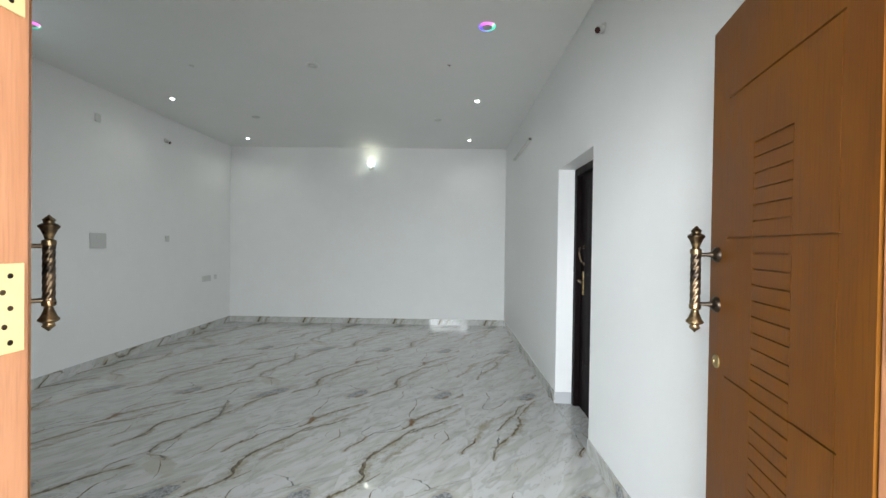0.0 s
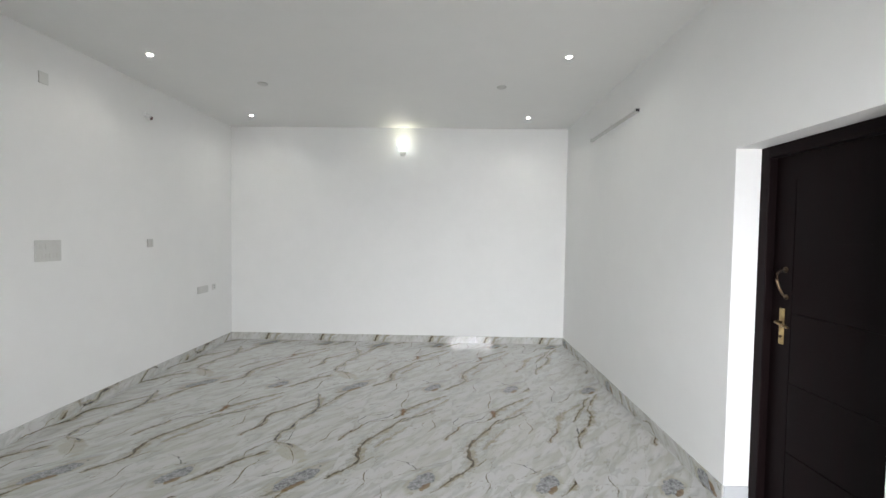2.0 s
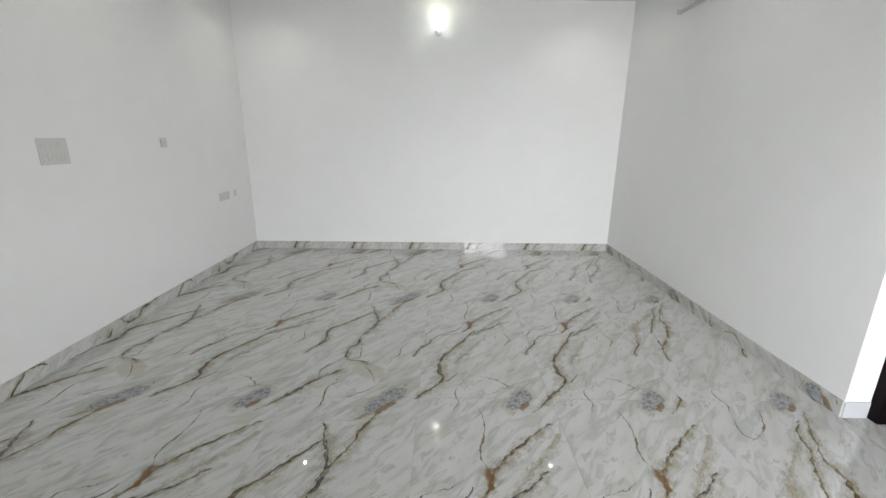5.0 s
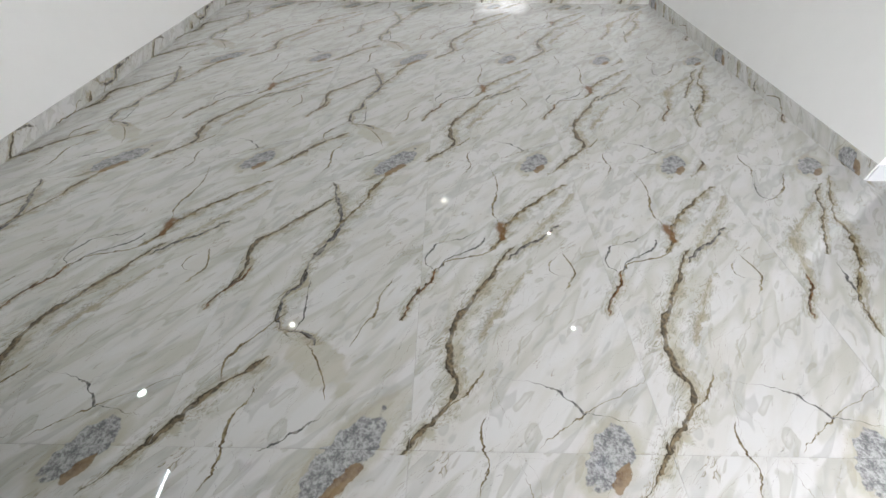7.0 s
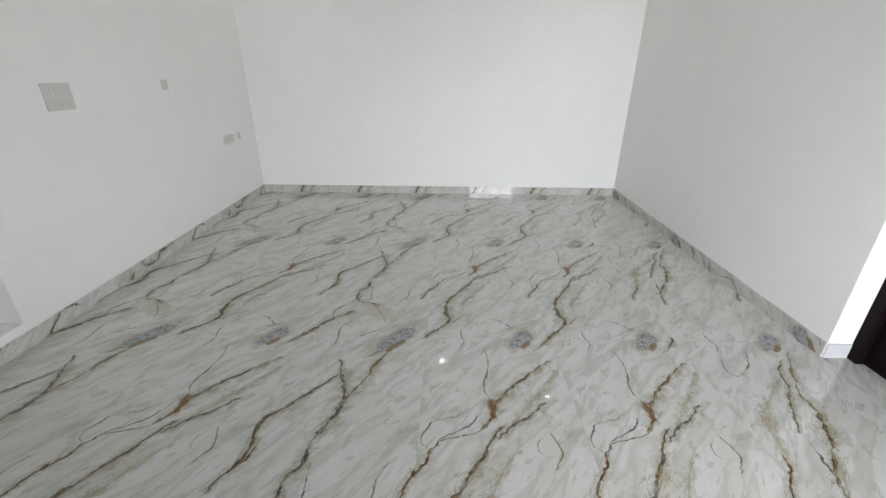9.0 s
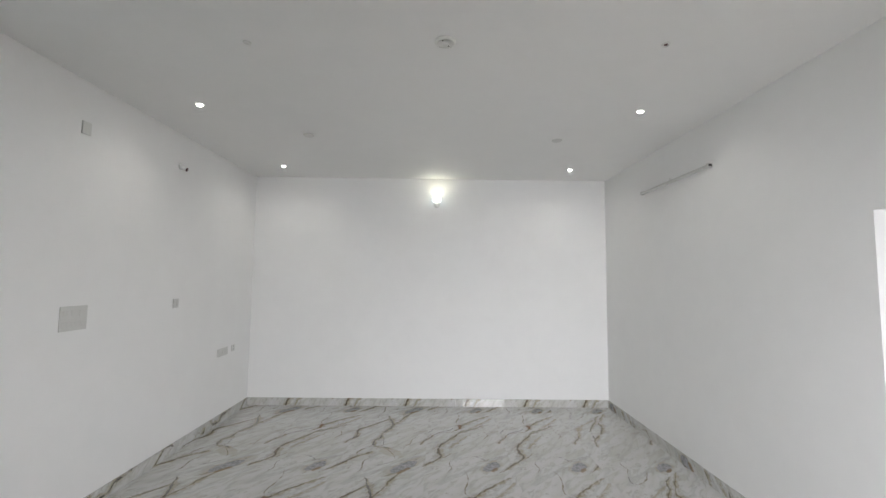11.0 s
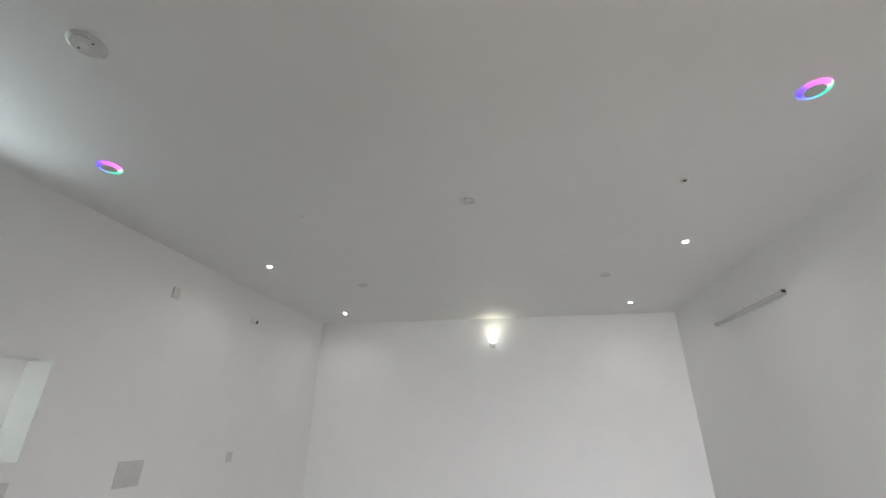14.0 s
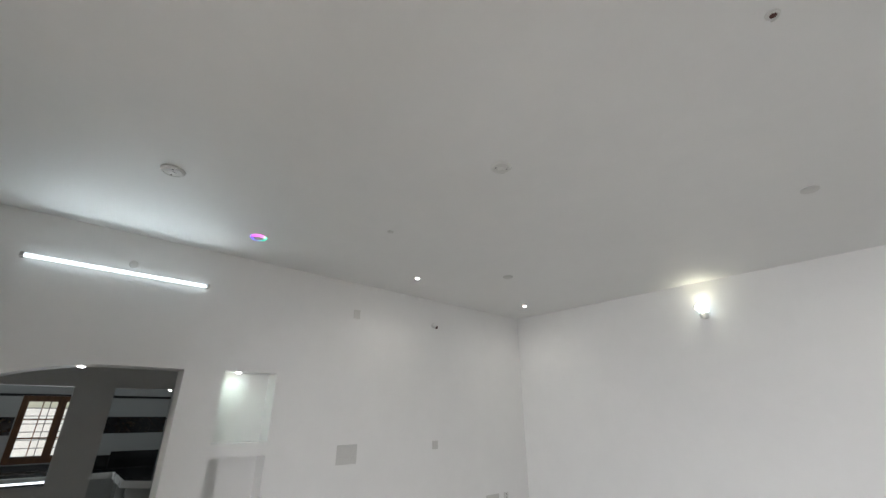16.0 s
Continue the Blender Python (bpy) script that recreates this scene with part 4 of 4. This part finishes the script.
for j in range(4):
    y = y0 + 0.04 + j * (y1 - y0 - 0.08) / 3
    part("bar", tube([(KX - 0.13, y, z0), (KX - 0.13, y, z1)], 0.006, 8), iron, grille)


def border_tile_material():
    n = Nodes("border_tile")
    p = n.coords()
    big = n.noise(p, 7, 4, 0.6, 1.5)
    col = n.mix(n.span(big, 0.55, 0.68), (0.012, 0.012, 0.014), (0.09, 0.055, 0.035))
    col = n.mix(n.span(n.noise(p, 22, 2, 0.5, 2.0), 0.66, 0.72, 0, 0.8), col, (0.30, 0.24, 0.12))
    return n.done(col, 0.15)


border = thing("tile_border", Matrix.Identity(4), "black floral tile border across the kitchen wall", kind="structure")
bt = border_tile_material()
y = 0.38
while y < 3.80:
    if y + 0.246 < WIN[0] or y > WIN[1]:
        part("tile", box(KX, y, 1.455, KX + 0.009, min(y + 0.248, 3.83), 1.712, 0.0006), bt, border)
    y += 0.249
for a, b in ((0.41, WIN[0] - 0.01), (WIN[1] + 0.02, 3.83)):
    part("tile_trim", box(KX, a, 2.010, KX + 0.02, b, 2.045), granite_black, border, "thin black cornice line")
part("tile_trim", box(KX, WIN[0] - 0.01, 2.022, KX + 0.02, WIN[1] + 0.02, 2.048), granite_black, border)
side = thing("kitchen_pier", pose(KX, 4.08, 0), "white tiled pier with a small corner shelf in the kitchen", kind="structure")
part("pier", box(0, -0.25, 0, 0.05, 0.0, 2.6), kitchen_tile, side)
part("shelf", box(0.051, -0.22, 1.20, 0.24, -0.01, 1.225), kitchen_edge, side)
part("dark_line", box(0.051, -0.25, 1.675, 0.056, 0.0, 1.69), granite_black, side)
part("dark_panel", box(0, 0.001, 1.40, 0.012, 0.55, 1.71), bt, side)
part("dark_panel", box(0, 0.001, 0.78, 0.012, 0.55, 1.03), granite_black, side)

counter = thing("kitchen_counter", pose(0, 0, 0), "black granite kitchen counter with a white edge, turning the corner", "kitchen counter")


def prism(corners, z0, z1):
    bm = bmesh.new()
    lo = [bm.verts.new((x, y, z0)) for x, y in corners]
    hi = [bm.verts.new((x, y, z1)) for x, y in corners]
    bm.faces.new(lo[::-1])
    bm.faces.new(hi)
    for k in range(len(corners)):
        j = (k + 1) % len(corners)
        bm.faces.new((lo[k], lo[j], hi[j], hi[k]))
    return bm


FRONT = [(KX + 0.60, 0.42), (KX + 0.60, 3.20), (-7.42, 3.20), (-7.105, 3.50)]
INNER = [(KX + 0.575, 0.42), (KX + 0.575, 3.225), (-7.43, 3.225), (-7.13, 3.51)]
part("worktop", prism([(KX + 0.002, 0.42)] + INNER + [(-7.105, 3.535), (-7.105, 4.74), (KX + 0.002, 4.74)], 0.895, 0.925), granite_black, counter, "glossy black granite top")
for (a, b), (c, d) in zip(zip(FRONT, FRONT[1:]), zip(INNER, INNER[1:])):
    part("edge", prism([a, b, d, c], 0.845, 0.928), kitchen_edge, counter, "white slab edge")
part("splashback", box(KX + 0.001, 0.42, 0.926, KX + 0.014, 2.90, 1.045), granite_black, counter, "black splashback")
part("splashback", box(KX + 0.001, 2.902, 0.926, KX + 0.014, 3.16, 1.13), granite_black, counter, "black splashback")
part("splashback", box(KX + 0.001, 3.162, 0.926, KX + 0.014, 3.83, 1.18), granite_black, counter, "black splashback")
part("support", box(KX + 0.01, 0.60, 0, KX + 0.56, 0.68, 0.894), kitchen_tile, counter)
part("support", box(KX + 0.01, 3.30, 0, KX + 0.56, 3.38, 0.894), kitchen_tile, counter)
part("support", box(KX + 1.50, 3.30, 0, KX + 1.58, 4.70, 0.844), kitchen_tile, counter)
part("hatch_sill", box(DX - 0.17, 1.0, 1.0, DX + 0.02, 2.41, 1.022), granite_black, thing("serving_hatch_sill", pose(0, 0, 0), "black granite sill of the serving hatch", "sill"))


# ---- floor tiles and skirting ----
floor = thing("floor", Matrix.Identity(4), "polished marble-look tile floor with brown and grey veins", kind="structure")
structure("floor_bed", box(WX - WT, 0.405, -0.12, EX + 0.32, NY, -0.0105), grout, "mortar bed under the tiles")
shared = {}


def tile_mesh(name, x0, y0, x1, y1, thick, material, key):
    k = (name, *(round(v, 4) for v in (x0, y0, x1, y1)), key)
    if k not in shared:
        bm = bmesh.new()
        e = 0.0006
        pts = [(x0, y0), (x1, y0), (x1, y1), (x0, y1)]
        ins = [(x0 + e, y0 + e), (x1 - e, y0 + e), (x1 - e, y1 - e), (x0 + e, y1 - e)]
        a = [bm.verts.new((x, y, 0)) for x, y in pts]
        b = [bm.verts.new((x, y, thick - e * 0.6)) for x, y in pts]
        c = [bm.verts.new((x, y, thick)) for x, y in ins]
        bm.faces.new(a[::-1])
        bm.faces.new(c)
        for p, q in ((a, b), (b, c)):
            for i in range(4):
                bm.faces.new((p[i], p[(i + 1) % 4], q[(i + 1) % 4], q[i]))
        shared[k] = finish(name, bm, material)
    return shared[k]


GAP = 0.0004
for i in range(-4, 4):
    for j in range(-2, 4):
        gx, gy = TX + TW * i, TY + TL * j
        lo_x, lo_y = max(gx, WX), max(gy, 0.50)
        hi_x, hi_y = min(gx + TW, EX), min(gy + TL, NY)
        if hi_x - lo_x < 0.01 or hi_y - lo_y < 0.01:
            continue
        ob = new("tile", tile_mesh("tile", lo_x - gx + GAP, lo_y - gy + GAP, hi_x - gx - GAP, hi_y - gy - GAP, 0.010, marble_b if i in (-1, -3) else marble_c if i == 2 else marble_a, i))
        ob.parent, ob.location = floor, (gx, gy, -0.010)
for name, x0, y0, x1, y1 in (("threshold_tile", EX, 2.83, EX + 0.32, 3.715), ("threshold_tile", WX - WT, 0.95, WX, 2.985)):
    ob = new(name, tile_mesh(name, x0 + GAP, y0 + GAP, x1 - GAP, y1 - GAP, 0.010, marble_a, name))
    ob.parent, ob.location = floor, (0, 0, -0.010)

baseboard = thing("baseboard", Matrix.Identity(4), "skirting cut from the same marble-look tile", kind="structure")
SKH, SKT = 0.100, 0.009


def skirt(axis, a, b, off, step, start, face, material, cut):
    """A run of skirting pieces from a to b; face is its turn: how the tile's x and y lie on the wall."""
    k = math.floor((a - start) / step)
    while start + k * step < b:
        u0, u1 = max(a, start + k * step), min(b, start + (k + 1) * step)
        g = start + k * step
        k += 1
        if u1 - u0 < 0.01:
            continue
        if axis == "x":
            me = tile_mesh("skirting_piece", u0 - g + 0.0012, cut, u1 - g - 0.0012, cut + SKH, SKT, material, axis)
            m = Matrix(((1, 0, 0, g), (0, 0, -face, off), (0, 1, 0, -cut), (0, 0, 0, 1)))
        else:
            me = tile_mesh("skirting_piece", cut, u0 - g + 0.0012, cut + SKH, u1 - g - 0.0012, SKT, material, axis)
            m = Matrix(((0, 0, face, off), (0, 1, 0, g), (1, 0, 0, -cut), (0, 0, 0, 1)))
        ob = new("skirting_piece", me)
        ob.parent, ob.matrix_basis = baseboard, m


skirt("x", WX + SKT, EX - SKT, NY, TW, -3.38, 1, marble_a, 0.42)
skirt("y", 2.985, NY, WX, TL, TY - 1.15, 1, marble_b, 0.22)
skirt("y", SY, 0.95, WX, TL, TY - 1.15, 1, marble_b, 0.22)
skirt("y", 3.715, NY, EX, TL, 3.865, -1, marble_a, 0.60)
skirt("y", SY, 2.83, EX, TL, 3.865, -1, marble_a, 0.60)
skirt("x", EX, EX + 0.144, 3.715, 1.6, EX - 0.2, 1, simple("grey_skirting_tile", (0.50, 0.51, 0.52), 0.12, vary=0.04), 0.1)
